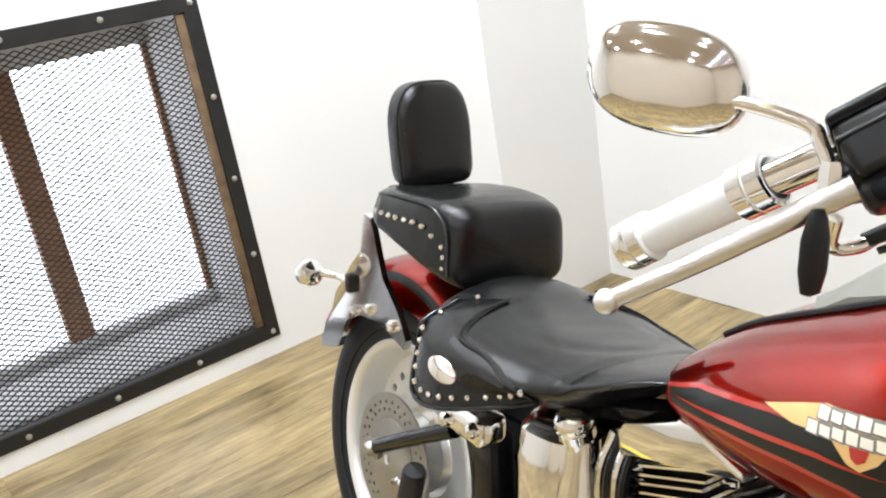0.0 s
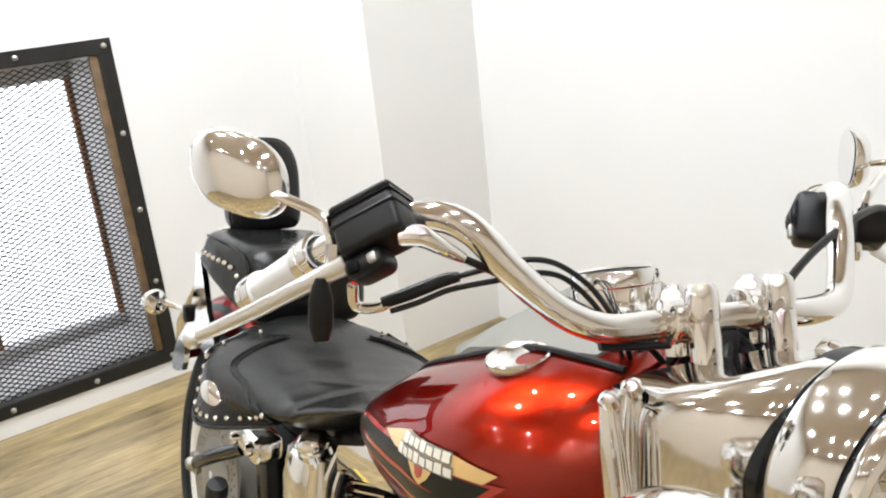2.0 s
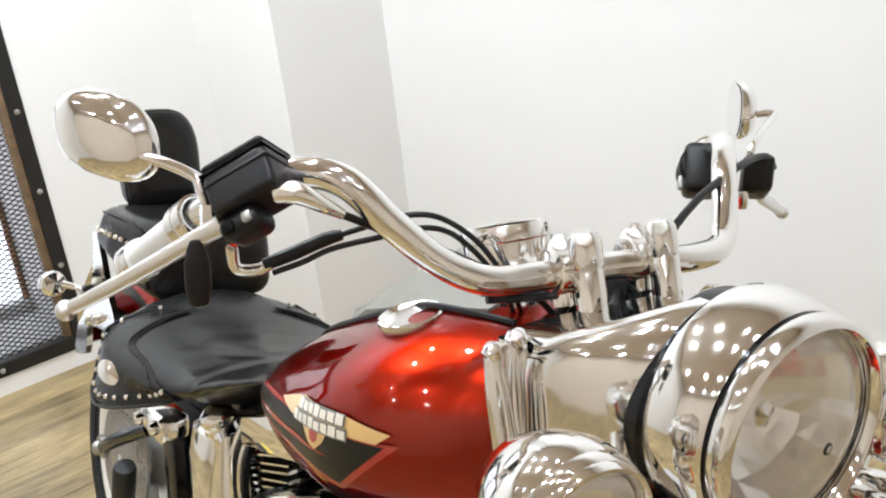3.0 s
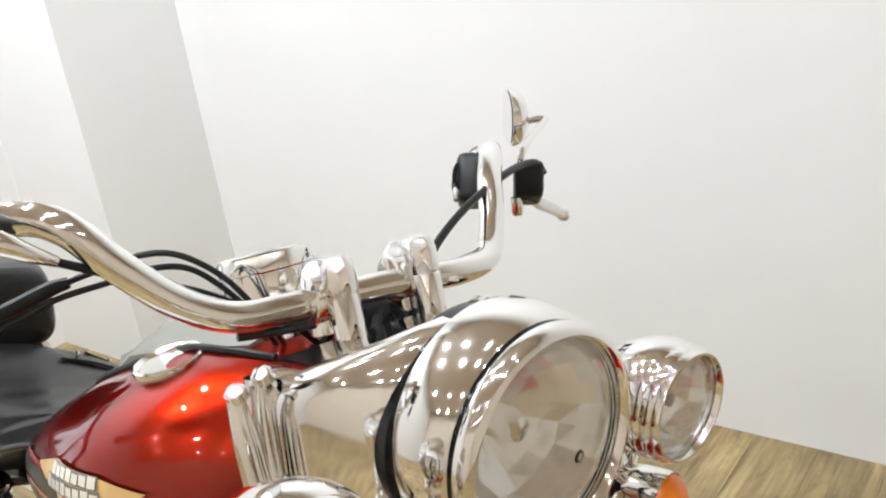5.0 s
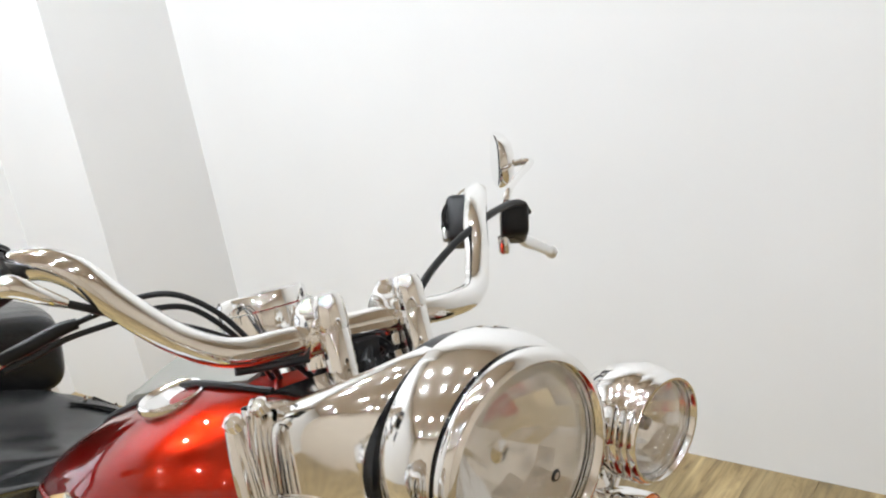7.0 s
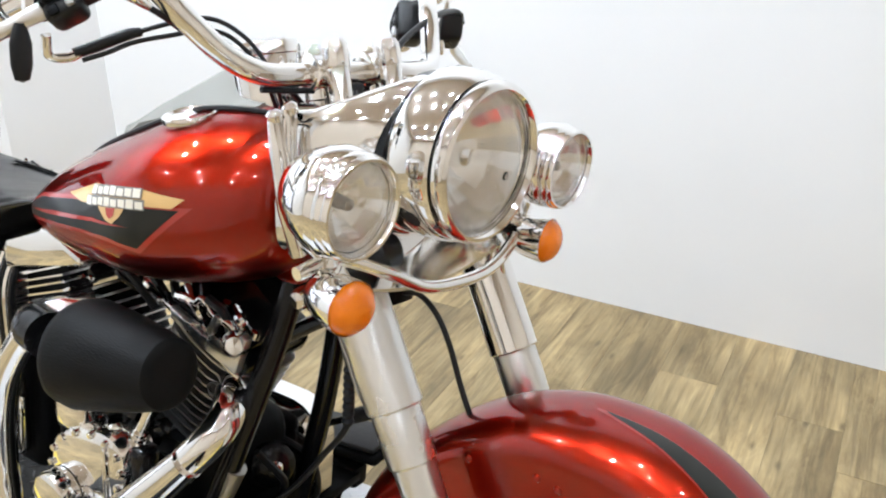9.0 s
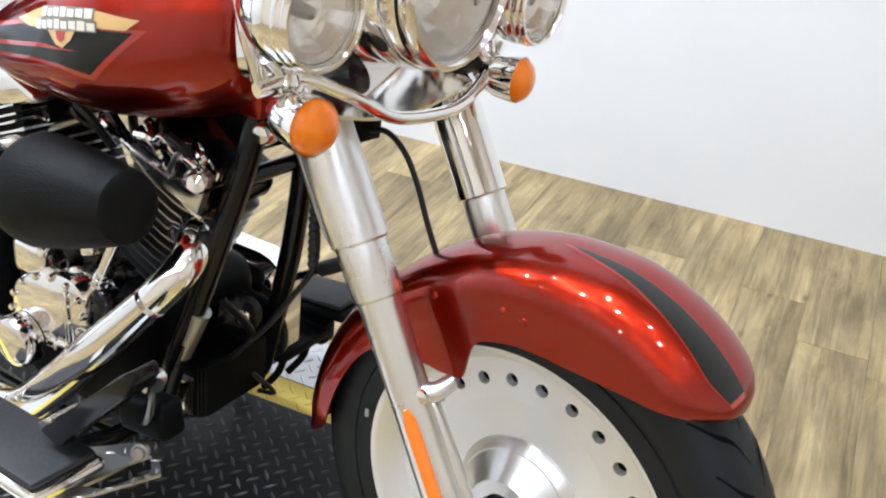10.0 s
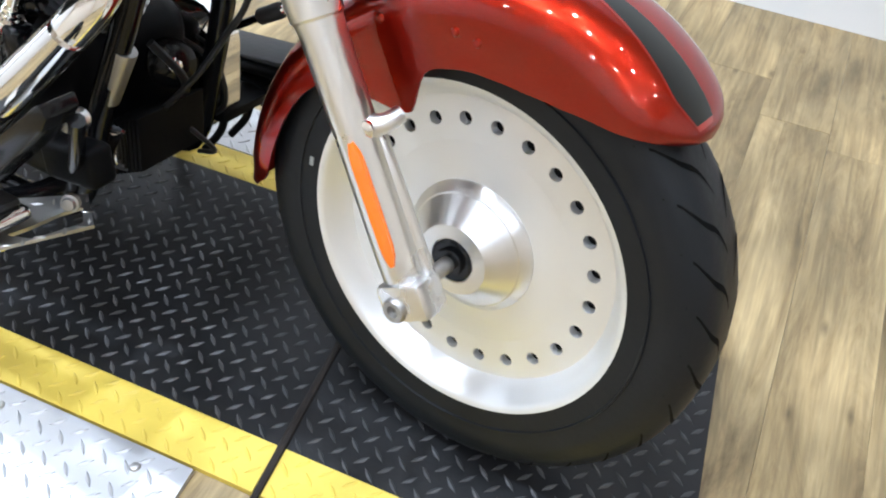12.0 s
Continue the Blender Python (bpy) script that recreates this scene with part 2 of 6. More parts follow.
tagged(part("wall_east", box(XE, XE + 0.15, YN, YC, 0, TOP), TAN), "plain pale tan painted wall", "wall", kind="structure")
tagged(part("wall_south", box(XA, XE + 0.15, YN - 0.15, YN, 0, TOP), TAN), "plain pale tan painted wall", "wall", kind="structure")
tagged(part("wall_north", box(XB, XE + 0.15, YC, YC + 0.15, 0, TOP), WALL), "white painted wall beside the motorcycle lift", "wall", kind="structure")
tagged(part("wall_pier", box(XA - 0.002, XB, YB, YC + 0.15, 0, TOP), WALL), "white boxed-out wall pier in the corner", "wall", kind="structure")
bm = bmesh.new()
W0, W1, Z0, Z1 = WIN
box(XW, XA, YN - 0.15, W0, 0, TOP, bm=bm)
box(XW, XA, W1, YB, 0, TOP, bm=bm)
box(XW, XA, W0, W1, 0, Z0, bm=bm)
box(XW, XA, W0, W1, Z1, TOP, bm=bm)
tagged(part("wall_west", bm, WALL, smooth=False), "white painted wall with a low barred window", "wall", kind="structure")
tagged(part("ceiling", box(XW, XE + 0.15, YN - 0.15, YC + 0.15, TOP, TOP + 0.1), CEIL), "tan painted ceiling", "ceiling", kind="structure")


# ---- window: iron frame, expanded mesh, deep reveal, wooden bars ----
WOOD = shade("brown_stained_wood", (0.32, 0.135, 0.05), 0.5, vary=0.3, scale=6, bump=0.3, bump_scale=60, stretch=(1, 12, 1.5))
OLDWOOD = shade("worn_wood_edge", (0.15, 0.095, 0.05), 0.7, vary=0.95, scale=16, bump=0.5, bump_scale=50)
SILL = shade("grey_sill_paint", (0.62, 0.62, 0.62), 0.6, vary=0.12, scale=7, bump=0.2, bump_scale=60)
win = thing("window_1", "low window behind an iron frame with expanded metal mesh", "window", kind="structure")
f0, f1, g0, g1 = -0.722, 0.438, 0.066, 1.224
for y0, y1, z0, z1 in ((f0, f1, g0, g0 + 0.048), (f0, f1, g1 - 0.048, g1), (f0, f0 + 0.048, g0 + 0.048, g1 - 0.048), (f1 - 0.048, f1, g0 + 0.048, g1 - 0.048)):
    part("iron_frame", box(XA + 0.0005, XA + 0.0065, y0, y1, z0, z1, 0.001, 1), IRON, win)
for y0, y1, z0, z1 in ((W0, W1, Z0, Z0 + 0.004), (W0, W1, Z1 - 0.004, Z1), (W1 - 0.004, W1, Z0 + 0.004, Z1 - 0.004)):
    part("iron_lip", box(XA - 0.03, XA + 0.0005, y0, y1, z0, z1), IRON, win, smooth=False)
part("wood_lining", box(XA - 0.017, XA - 0.001, W1 - 0.034, W1 - 0.005, Z0 + 0.005, Z1 - 0.005, 0.003), OLDWOOD, win, "worn brown wooden strip")
for y in (0.414, 0.141, -0.134, -0.405, -0.680):
    for z in (0.089, 1.201):
        part("bolt", lathe([(0.0, 0.006), (0.005, 0.0055), (0.0085, 0.003), (0.0095, 0.0)], along((XA + 0.0065, y, z), (1, 0, 0)), 12), BOLT, win)
for z in (0.378, 0.643, 0.911):
    for y in (0.414, -0.698):
        part("bolt", lathe([(0.0, 0.006), (0.005, 0.0055), (0.0085, 0.003), (0.0095, 0.0)], along((XA + 0.0065, y, z), (1, 0, 0)), 12), BOLT, win)
# reveal faces, sill and window bars
part("reveal", box(XW, XA - 0.06, W1 - 0.008, W1 + 0.002, Z0, Z1), SILL, win, smooth=False)
part("sill", box(XW, XA - 0.04, W0, W1 - 0.008, Z0 - 0.002, Z0 + 0.012), SILL, win, smooth=False)
for y0, y1 in ((-0.145, -0.062), (W0, W0 + 0.06)):
    part("window_bar", box(XW + 0.01, XW + 0.06, y0, y1, Z0 + 0.05, Z1 - 0.09, 0.004), WOOD, win, "brown wooden window post")
part("window_bar", box(XW + 0.02, XW + 0.05, W1 - 0.028, W1 - 0.009, Z0 + 0.05, Z1 - 0.09, 0.003), WOOD, win)
part("window_bottom_rail", box(XW + 0.01, XW + 0.07, W0, W1 - 0.009, Z0 + 0.012, Z0 + 0.052, 0.004), SILL, win)
part("window_top_rail", box(XW + 0.01, XW + 0.07, W0, W1 - 0.009, Z1 - 0.09, Z1, 0.004), SILL, win)
# expanded metal: zigzag strands, joined where they meet
verts, faces = [], []
PW, PH, SW = 0.0335, 0.0172, 0.0015
ny, nz = int((W1 - W0 - 0.03) / PW * 2), int((Z1 - Z0 - 0.012) / PH * 2)
for j in range(nz):
    for i in range(ny):
        ya, yb = W0 + 0.004 + i * PW / 2, W0 + 0.004 + (i + 1) * PW / 2
        za = Z0 + 0.004 + j * PH / 2 + (PH / 2 if i % 2 else 0)
        zb = Z0 + 0.004 + j * PH / 2 + (0 if i % 2 else PH / 2)
        if j % 2 == 1:
            za, zb = Z0 + 0.004 + j * PH / 2 + PH / 2 - (PH / 2 if i % 2 else 0), Z0 + 0.004 + j * PH / 2 + PH / 2 - (0 if i % 2 else PH / 2)
        k = len(verts)
        for y, z in ((ya, za), (yb, zb)):
            verts += [(XA - 0.022, y, z - SW), (XA - 0.022, y, z + SW), (XA - 0.019, y, z + SW * 0.3), (XA - 0.019, y, z - SW * 1.7)]
        for q in range(4):
            r = (q + 1) % 4
            faces.append((k + q, k + r, k + 4 + r, k + 4 + q))
me = bpy.data.meshes.new("expanded_mesh")
me.from_pydata(verts, [], faces)
me.materials.append(IRON)
ob = new("expanded_mesh", me)
ob.parent = win
tagged(ob, "dark expanded metal mesh", kind="stuff")
lock = thing("lock_box", "small black lock box with a wire handle on the sill", "lock box", pose(XA - 0.075, -0.575, Z0 + 0.012))
part("body", box(-0.03, 0.03, -0.075, 0.085, 0.0, 0.14, 0.006), PLASTIC, lock)
part("handle", tube([(0.032, 0.01, 0.05), (0.045, 0.02, 0.10), (0.045, 0.06, 0.105), (0.034, 0.068, 0.05)], 0.005, 8), DULL, lock)
# daylight outside
tagged(part("backdrop", box(-2.62, -2.6, -3.5, 3.0, -0.5, 3.0), lamp_glow("bright_outdoors", (0.92, 0.95, 1.0), 1.9)), "overcast daylight outside the window", "sky", kind="structure")

# ---- floor planks and the lift plate set in the floor ----
OU, EU, EV = Vector((1.0, -0.25)), Vector((0.9996, 0.026)), Vector((-0.1, 0.995))


def plate_xy(u, v):
    p = OU + EU * u + EV * v
    return p.x, p.y


def slab(u0, u1, v0, v1, z0, z1, bm=None):
    bm = bm or bmesh.new()
    lo = [(*plate_xy(u, v), z0) for u, v in ((u0, v0), (u1, v0), (u1, v1), (u0, v1))]
    return skin(bm, [lo, [(x, y, z1) for x, y, _ in lo]])


CHEQBLACK = shade("worn_black_chequer_plate", (0.014, 0.014, 0.0148), 0.42, 0.0, vary=0.5, scale=7, bump=0.25, bump_scale=120, rough_vary=0.12, gloss=0.28)
CHEQYELLOW = shade("yellow_chequer_paint", (0.72, 0.54, 0.08), 0.5, vary=0.25, scale=9, bump=0.25, bump_scale=90, rough_vary=0.1)
CHEQSILVER = shade("bare_chequer_plate", (0.52, 0.52, 0.53), 0.42, 0.7, vary=0.12, scale=8, rough_vary=0.1)
TREADWEAR = shade("rubbed_tread_metal", (0.085, 0.085, 0.088), 0.36, 0.5, vary=0.4, scale=11, rough_vary=0.1)
lift = thing("lift_plate", "black chequer plate lift with yellow edge stripes", "lift")
USEAM, UEND, UBACK = 0.49, 1.065, -1.27


def tread(name, u0, u1, v0, v1, z, material, pitch=0.0262):
    """Raised lozenges, turned this way and that, over a stretch of plate."""
    verts, faces = [], []
    step = pitch / math.sqrt(2)
    for j in range(int((v1 - v0) / step)):
        for i in range(int((u1 - u0) / step / 2)):
            u, v = u0 + (2 * i + 1 + j % 2) * step, v0 + (j + 0.5) * step
            if u > u1 - 0.008:
                continue
            a = radians(45 if j % 2 else -45)
            c, s = math.cos(a), math.sin(a)
            k = len(verts)
            for p, q, h in ((-0.0155, 0, -0.0006), (0, -0.0044, -0.0006), (0.0155, 0, -0.0006), (0, 0.0044, -0.0006), (-0.0095, 0, 0.0020), (0.0095, 0, 0.0020)):
                verts.append((*plate_xy(u + p * c - q * s, v + p * s + q * c), z + h))
            faces += [(k, k + 1, k + 4), (k + 1, k + 5, k + 4), (k + 1, k + 2, k + 5), (k + 2, k + 3, k + 5), (k + 3, k + 4, k + 5), (k + 3, k, k + 4)]
    me = bpy.data.meshes.new(name)
    me.from_pydata(verts, [], faces)
    me.materials.append(material)
    o = new(name, me)
    o.parent = lift
    return tagged(o, "raised lozenge tread", kind="stuff")


for u0, u1 in ((UBACK, USEAM - 0.004), (USEAM + 0.004, UEND)):
    part("black_plate", slab(u0, u1, 0.078, 0.552, -0.02, 0.010), CHEQBLACK, lift, smooth=False)
    part("yellow_stripe", slab(u0, u1, 0.0, 0.078, -0.02, 0.0102), CHEQYELLOW, lift, smooth=False)
    part("yellow_stripe", slab(u0, u1, 0.552, 0.622, -0.02, 0.0102), CHEQYELLOW, lift, smooth=False)
    tread("tread", u0, u1, 0.08, 0.552, 0.010, TREADWEAR)
    tread("yellow_tread", u0, u1, 0.002, 0.078, 0.0102, CHEQYELLOW)
    tread("yellow_tread", u0, u1, 0.554, 0.622, 0.0102, CHEQYELLOW)
part("seam_bed", slab(USEAM - 0.004, USEAM + 0.004, 0.0, 0.622, -0.02, 0.002), SATIN, lift, smooth=False)
part("seam_strip", tube([(*plate_xy(USEAM + 0.004, -0.012), 0.012), (*plate_xy(USEAM + 0.002, 0.1), 0.011), (*plate_xy(USEAM, 0.28), 0.011)], [0.0055, 0.0070, 0.0055], 8, 3), shade("rusty_strip", (0.016, 0.011, 0.008), 0.8, vary=0.9, scale=55, bump=0.8, bump_scale=80), lift)
part("silver_plate", slab(-0.45, 0.395, -0.42, -0.004, -0.02, 0.009), CHEQSILVER, lift, smooth=False)
tread("silver_tread", -0.45, 0.395, -0.42, -0.006, 0.009, CHEQSILVER)
part("silver_plate", slab(-0.45, 0.30, 0.626, 0.76, -0.02, 0.009), CHEQSILVER, lift, smooth=False)
tread("silver_tread", -0.45, 0.30, 0.628, 0.76, 0.009, CHEQSILVER)
for u, v in ((0.085, -0.035), (0.32, -0.035), (-0.2, -0.035)):
    part("plate_screw", lathe([(0.0, 0.003), (0.006, 0.0025), (0.008, 0.0)], along((*plate_xy(u, v), 0.009), (0, 0, 1)), 12), BOLT, lift)


def planks():
    """Vinyl boards, long way along y, leaving room for the lift plate."""
    wide, long_, gap = 0.152, 1.22, 0.0003
    random.seed(11)
    near, far = [], []
    breaks = [plate_xy(u, v)[0] for u, v in ((UBACK, 0.0), (-0.45, -0.42), (0.30, 0.76), (0.395, 0.0), (UEND, 0.622))]
    limits = (None, (0.0, 0.622), (-0.42, 0.76), (-0.42, 0.622), (0.0, 0.622), None)
    for i in range(int((XE - XW) / wide) + 1):
        x0 = XW + i * wide
        cuts = [x0] + [b for b in breaks if x0 < b < x0 + wide] + [x0 + wide]
        y = YN - random.random() * long_
        while y < YC:
            a, b = max(y, YN), min(y + long_, YC)
            for xa, xb in zip(cuts, cuts[1:]):
                xm = (xa + xb) / 2
                lim = limits[sum(1 for b0 in breaks if xm > b0)]
                u = xm - OU.x
                runs = [(a, b)]
                if lim:
                    ya, yb = plate_xy(u, lim[0])[1], plate_xy(u, lim[1])[1]
                    runs = [r for r in ((a, min(b, ya)), (max(a, yb), b)) if r[1] - r[0] > 0.01]
                left, right = (gap if xa == x0 else 0.0), (gap if xb == x0 + wide else 0.0)
                for p, q in runs:
                    (near if -1.3 < x0 < 2.6 and q > -0.6 else far).append((xa + left, xb - right, p + gap, q - gap))
            y += long_
    return near, far


near, far = planks()
floor = bpy.data.objects["floor"]
for x0, x1, y0, y1 in near:
    z = 0.0 + random.uniform(-0.0003, 0.0003)
    ob = part("plank", box(x0, x1, y0, y1, -0.0045, z), VINYL, floor, smooth=False)
bm = bmesh.new()
for x0, x1, y0, y1 in far:
    box(x0, x1, y0, y1, -0.0045, 0.0, bm=bm)
tagged(part("far_planks", bm, VINYL, floor, smooth=False), kind="stuff")

# ---- ceiling lamps: small bright downlights in rows ----
HOUSING = shade("white_lamp_housing", (0.7, 0.7, 0.68), 0.4, vary=0.05)
ROWS = ((0.28, 14.0, 5), (-0.42, 16.0, 5), (-1.85, 8.0, 4), (-3.0, 8.0, 4))      # y, watts each, lamps in the row
for y, power, n in ROWS:
    for i in range(n):
        x = -0.55 + 4.7 * (i + (0.25 if y in (-0.42, -3.0) else 0.0)) / (n - 0.5) + 0.07 * math.sin(9 * i + 5 * y)
        lamp = new("downlight_glow", bpy.data.lights.new("downlight_glow", "AREA"))
        lamp.data.shape, lamp.data.size, lamp.data.energy, lamp.data.color = "DISK", 0.068, power * float(np.interp(x, (-0.4, 0.1, 0.6, 1.4, 2.2, 3.6), (2.1, 1.5, 1.2, 1.05, 0.38, 0.24)) if y > -1 else 1.0), (0.92, 0.985, 1.045)
        lamp.data.spread = radians(165)
        lamp.matrix_world = look((x, y, TOP - 0.052), (x, y, 0))
        dl = thing("ceiling_light", "small round white ceiling downlight", "ceiling light", pose(x, y, TOP), group="ceiling downlights")
        part("housing", lathe([(0.046, -0.05), (0.083, -0.055), (0.088, -0.05), (0.088, 0.0)], Matrix(), 24), HOUSING, dl)

# ---- the motorcycle: x ahead, y to its left, z up from the rear tyre's contact ----
B = pose(0.02, 0.142, 0.01, -8.7, 0, -5.0)
FRONT = B.inverted() @ pose(0.0486, 0.3057, 0.0077, -8.7, 0, -11.2)
bike = thing("motorcycle", "dark red cruiser motorcycle with chrome trim leaning on its side stand", "motorcycle", B)


def paint_red():
    m = shade("candy_red_paint", (0.26, 0.010, 0.005), 0.30, 1.0, coat=1.0)
    nt = m.node_tree
    b = nt.nodes["Principled BSDF"]
    tc = nt.nodes.new("ShaderNodeTexCoord")
    fl = nt.nodes.new("ShaderNodeTexVoronoi")
    fl.inputs["Scale"].default_value = 2200
    nt.links.new(tc.outputs["Object"], fl.inputs["Vector"])
    mix = nt.nodes.new("ShaderNodeMix")
    mix.data_type = "RGBA"
    mix.inputs["A"].default_value, mix.inputs["B"].default_value = (0.18, 0.006, 0.0018, 1), (0.47, 0.021, 0.0056, 1)
    nt.links.new(fl.outputs["Distance"], mix.inputs["Factor"])
    nt.links.new(mix.outputs["Result"], b.inputs["Base Color"])
    b.inputs["Coat Roughness"].default_value = 0.02
    b.inputs["Specular Tint"].default_value = (0.55, 0.05, 0.02, 1)
    return m


RED = paint_red()
STRIPE = shade("dark_grey_stripe", (0.012, 0.013, 0.011), 0.30, vary=0.2, scale=20, coat=0.15, gloss=0.3)
LINE = shade("bright_red_line", (0.42, 0.02, 0.010), 0.3, coat=1.0)
GOLD = shade("cream_gold_decal", (0.72, 0.45, 0.17), 0.3, vary=0.1, scale=30, coat=1.0)
GREYLINE = shade("grey_letter_edge", (0.22, 0.20, 0.17), 0.3, coat=1.0)
CREAM = shade("cream_decal", (0.78, 0.72, 0.60), 0.3, coat=1.0)
FABRIC = shade("black_filter_cloth", (0.006, 0.0059, 0.0056), 0.5, vary=0.7, scale=5, bump=0.35, bump_scale=110, gloss=0.10, stretch=(1, 5, 5), rough_vary=0.12)
PAD = shade("rubber_pad", (0.012, 0.012, 0.0125), 0.6, vary=0.2, scale=20, bump=0.4, bump_scale=90)
SILVERGREY = shade("satin_silver_console", (0.185, 0.178, 0.155), 0.45, 0.0, vary=0.05, scale=12, rough_vary=0.05)
SILVERGRIP = shade("pale_grip", (0.80, 0.80, 0.79), 0.42, 0.0, vary=0.05, scale=30)
MACHINED = shade("machined_aluminium", (0.80, 0.80, 0.79), 0.30, 1.0, vary=0.05, scale=40, rough_vary=0.04)
REFLECT = shade("lamp_reflector", (0.97, 0.97, 0.965), 0.20, 0.85, rough_vary=0.04, scale=30)
DIAL = shade("silver_dial", (0.52, 0.54, 0.50), 0.25, coat=1.0)


def ring_with_holes(bm, r0, r1, count, hole, depth, m, seg=16, phase=0.0):
    """A flat ring round z with round holes through it."""
    for k in range(count):
        a0, a1 = 2 * math.pi * (k - 0.5) / count + phase, 2 * math.pi * (k + 0.5) / count + phase
        am, rm = (a0 + a1) / 2, (r0 + r1) / 2
        c = Vector((rm * math.cos(am), rm * math.sin(am), 0))
        edge, inner = [], []
        for q in range(seg):
            w = 2 * math.pi * q / seg
            u, v = math.cos(w), math.sin(w)
            s = 1 / max(abs(u), abs(v))
            r = rm + u * s * (r1 - r0) / 2
            a = am + v * s * (a1 - a0) / 2
            edge.append(Vector((r * math.cos(a), r * math.sin(a), 0)))
            inner.append(c + Vector((math.cos(w + am), math.sin(w + am), 0)) * hole)
        e = [bm.verts.new(m @ p) for p in edge]
        i0 = [bm.verts.new(m @ p) for p in inner]
        i1 = [bm.verts.new(m @ (p - Vector((0, 0, depth)))) for p in inner]
        for q in range(seg):
            j = (q + 1) % seg
            bm.faces.new((e[q], e[j], i0[j], i0[q]))
            bm.faces.new((i0[q], i0[j], i1[j], i1[q]))


def wheel(name, c, radius, width, lip, at, face=0.02):
    """A solid cast wheel with a ring of holes, its right side towards -y, and its tyre."""
    m = Matrix.Translation(c) @ pose(0, 0, 0, 90, 0, 0)      # z of this frame points to the right side
    h = width / 2
    ro, ri = lip - 0.036, lip - 0.092
    bm = bmesh.new()
    prof = [(lip - 0.012, h - 0.024), (lip + 0.001, h - 0.019), (lip + 0.004, h - 0.013), (lip, h - 0.008), (lip - 0.010, h - 0.009), (lip - 0.017, h - 0.014), (lip - 0.021, h - 0.024),
            (lip - 0.029, face + 0.014), (lip - 0.034, face + 0.004), (ro, face), (ro - 0.005, face - 0.0008)]
    lathe(prof, m, 72, bm)
    ring_with_holes(bm, ri, ro, 24, 0.0088, 0.02, m @ Matrix.Translation((0, 0, face)))
    lathe([(ri + 0.005, face - 0.0008), (ri, face), (0.092, face + 0.003), (0.055, face + 0.005)], m, 72, bm)
    lathe([(lip - 0.012, -h + 0.024), (lip + 0.003, -h + 0.012), (lip - 0.012, -h + 0.012), (lip - 0.03, -face), (0.05, -face - 0.01), (0.03, -h + 0.01)], m, 48, bm)
    bmesh.ops.remove_doubles(bm, verts=bm.verts, dist=0.0006)
    w = part(name, bm, RIMMETAL, bike, "cast aluminium disc wheel with a ring of holes", at=at)
    hub = [(0.090, face + 0.003), (0.090, face + 0.006), (0.089, face + 0.0075), (0.079, face + 0.0175), (0.077, face + 0.0182), (0.0755, face + 0.0195), (0.049, face + 0.044), (0.0475, face + 0.0455), (0.030, face + 0.0465), (0.029, face + 0.043), (0.012, face + 0.043)]
    part("hub", lathe(hub, m, 64), MACHINED, w, "machined aluminium hub", sharp=14)
    part("hub_seal", lathe([(0.0285, face + 0.042), (0.0285, face + 0.047), (0.026, face + 0.049), (0.019, face + 0.049), (0.018, face + 0.056), (0.010, face + 0.056)], m, 32), BLACKMETAL, w, "black axle seal")
    # black disc added inside the wheel, standing for the shade seen through the holes
    part("hole_shade_disc", lathe([(0.0, face - 0.012), (0.2, face - 0.012)], m, 40), SATIN, w)
    ty = []
    for k in range(33):
        a = math.pi * k / 32
        c_, s_ = math.cos(a), math.sin(a)
        ty.append((lip - 0.006 + (radius - lip + 0.006) * abs(s_) ** 0.62 + (0.0022 if k in (7, 25) else 0.0), h * math.copysign(abs(c_) ** 0.55, c_) * (1.0 if s_ > 0.35 else 0.86 + 0.4 * s_)))
    tyre = part("tyre", lathe(ty, m, 96), RUBBER, w, "black rubber tyre with grooved tread")
    for rr, zz in ((0.30, 0.93),):
        rad, side = lip - 0.006 + (radius - lip) * rr, h * zz
        part("sidewall_rib", lathe([(rad - 0.0022, side - 0.002), (rad - 0.0012, side + 0.0012), (rad + 0.0012, side + 0.0012), (rad + 0.0022, side - 0.002)], m, 72), RUBBER, tyre)
    groove = shade("groove_" + name, (0.004, 0.004, 0.004), 0.9, gloss=0.1)
    for sgn in (1, -1):
        gm = bmesh.new()
        rings = []
        for j in range(9):
            e = j / 8
            a = 0.05 + e * 0.26 + 0.02 * math.sin(e * 7)
            zz = sgn * h * (0.10 + 0.80 * e)
            q = min(1.0, abs(zz / h)) ** (1 / 0.55)
            rr = lip - 0.006 + (radius - lip + 0.006) * max(0.0, 1 - q * q) ** 0.31 + 0.0007
            wid = 0.012 * math.sin(math.pi * min(0.97, 0.12 + e * 0.85)) + 0.0015
            rings.append([gm.verts.new(Vector((rr * math.cos(b), rr * math.sin(b), zz))) for b in (a - wid, a + wid)])
        for p, q in zip(rings, rings[1:]):
            gm.faces.new((p[0], p[1], q[1], q[0]))
        first = part("groove", gm, groove, tyre)
        for k in range(30):
            ob = first if k == 0 else new("groove", first.data)
            ob.parent = tyre
            ob.matrix_basis = m @ Matrix.Rotation(2 * math.pi * (k + (0.5 if sgn < 0 else 0)) / 30, 4, "Z")
    return w


front_wheel = wheel("front_wheel", (1.637, 0.0150, 0.321), 0.321, 0.122, 0.2315, FRONT, 0.015)
REAR = pose(0.075, -0.032, 0.318, -8.0, 0, 1.2)       # the rear axle, in the motorcycle's frame
rear_wheel = wheel("rear_wheel", (0, 0, 0), 0.333, 0.170, 0.230, REAR, 0.014)
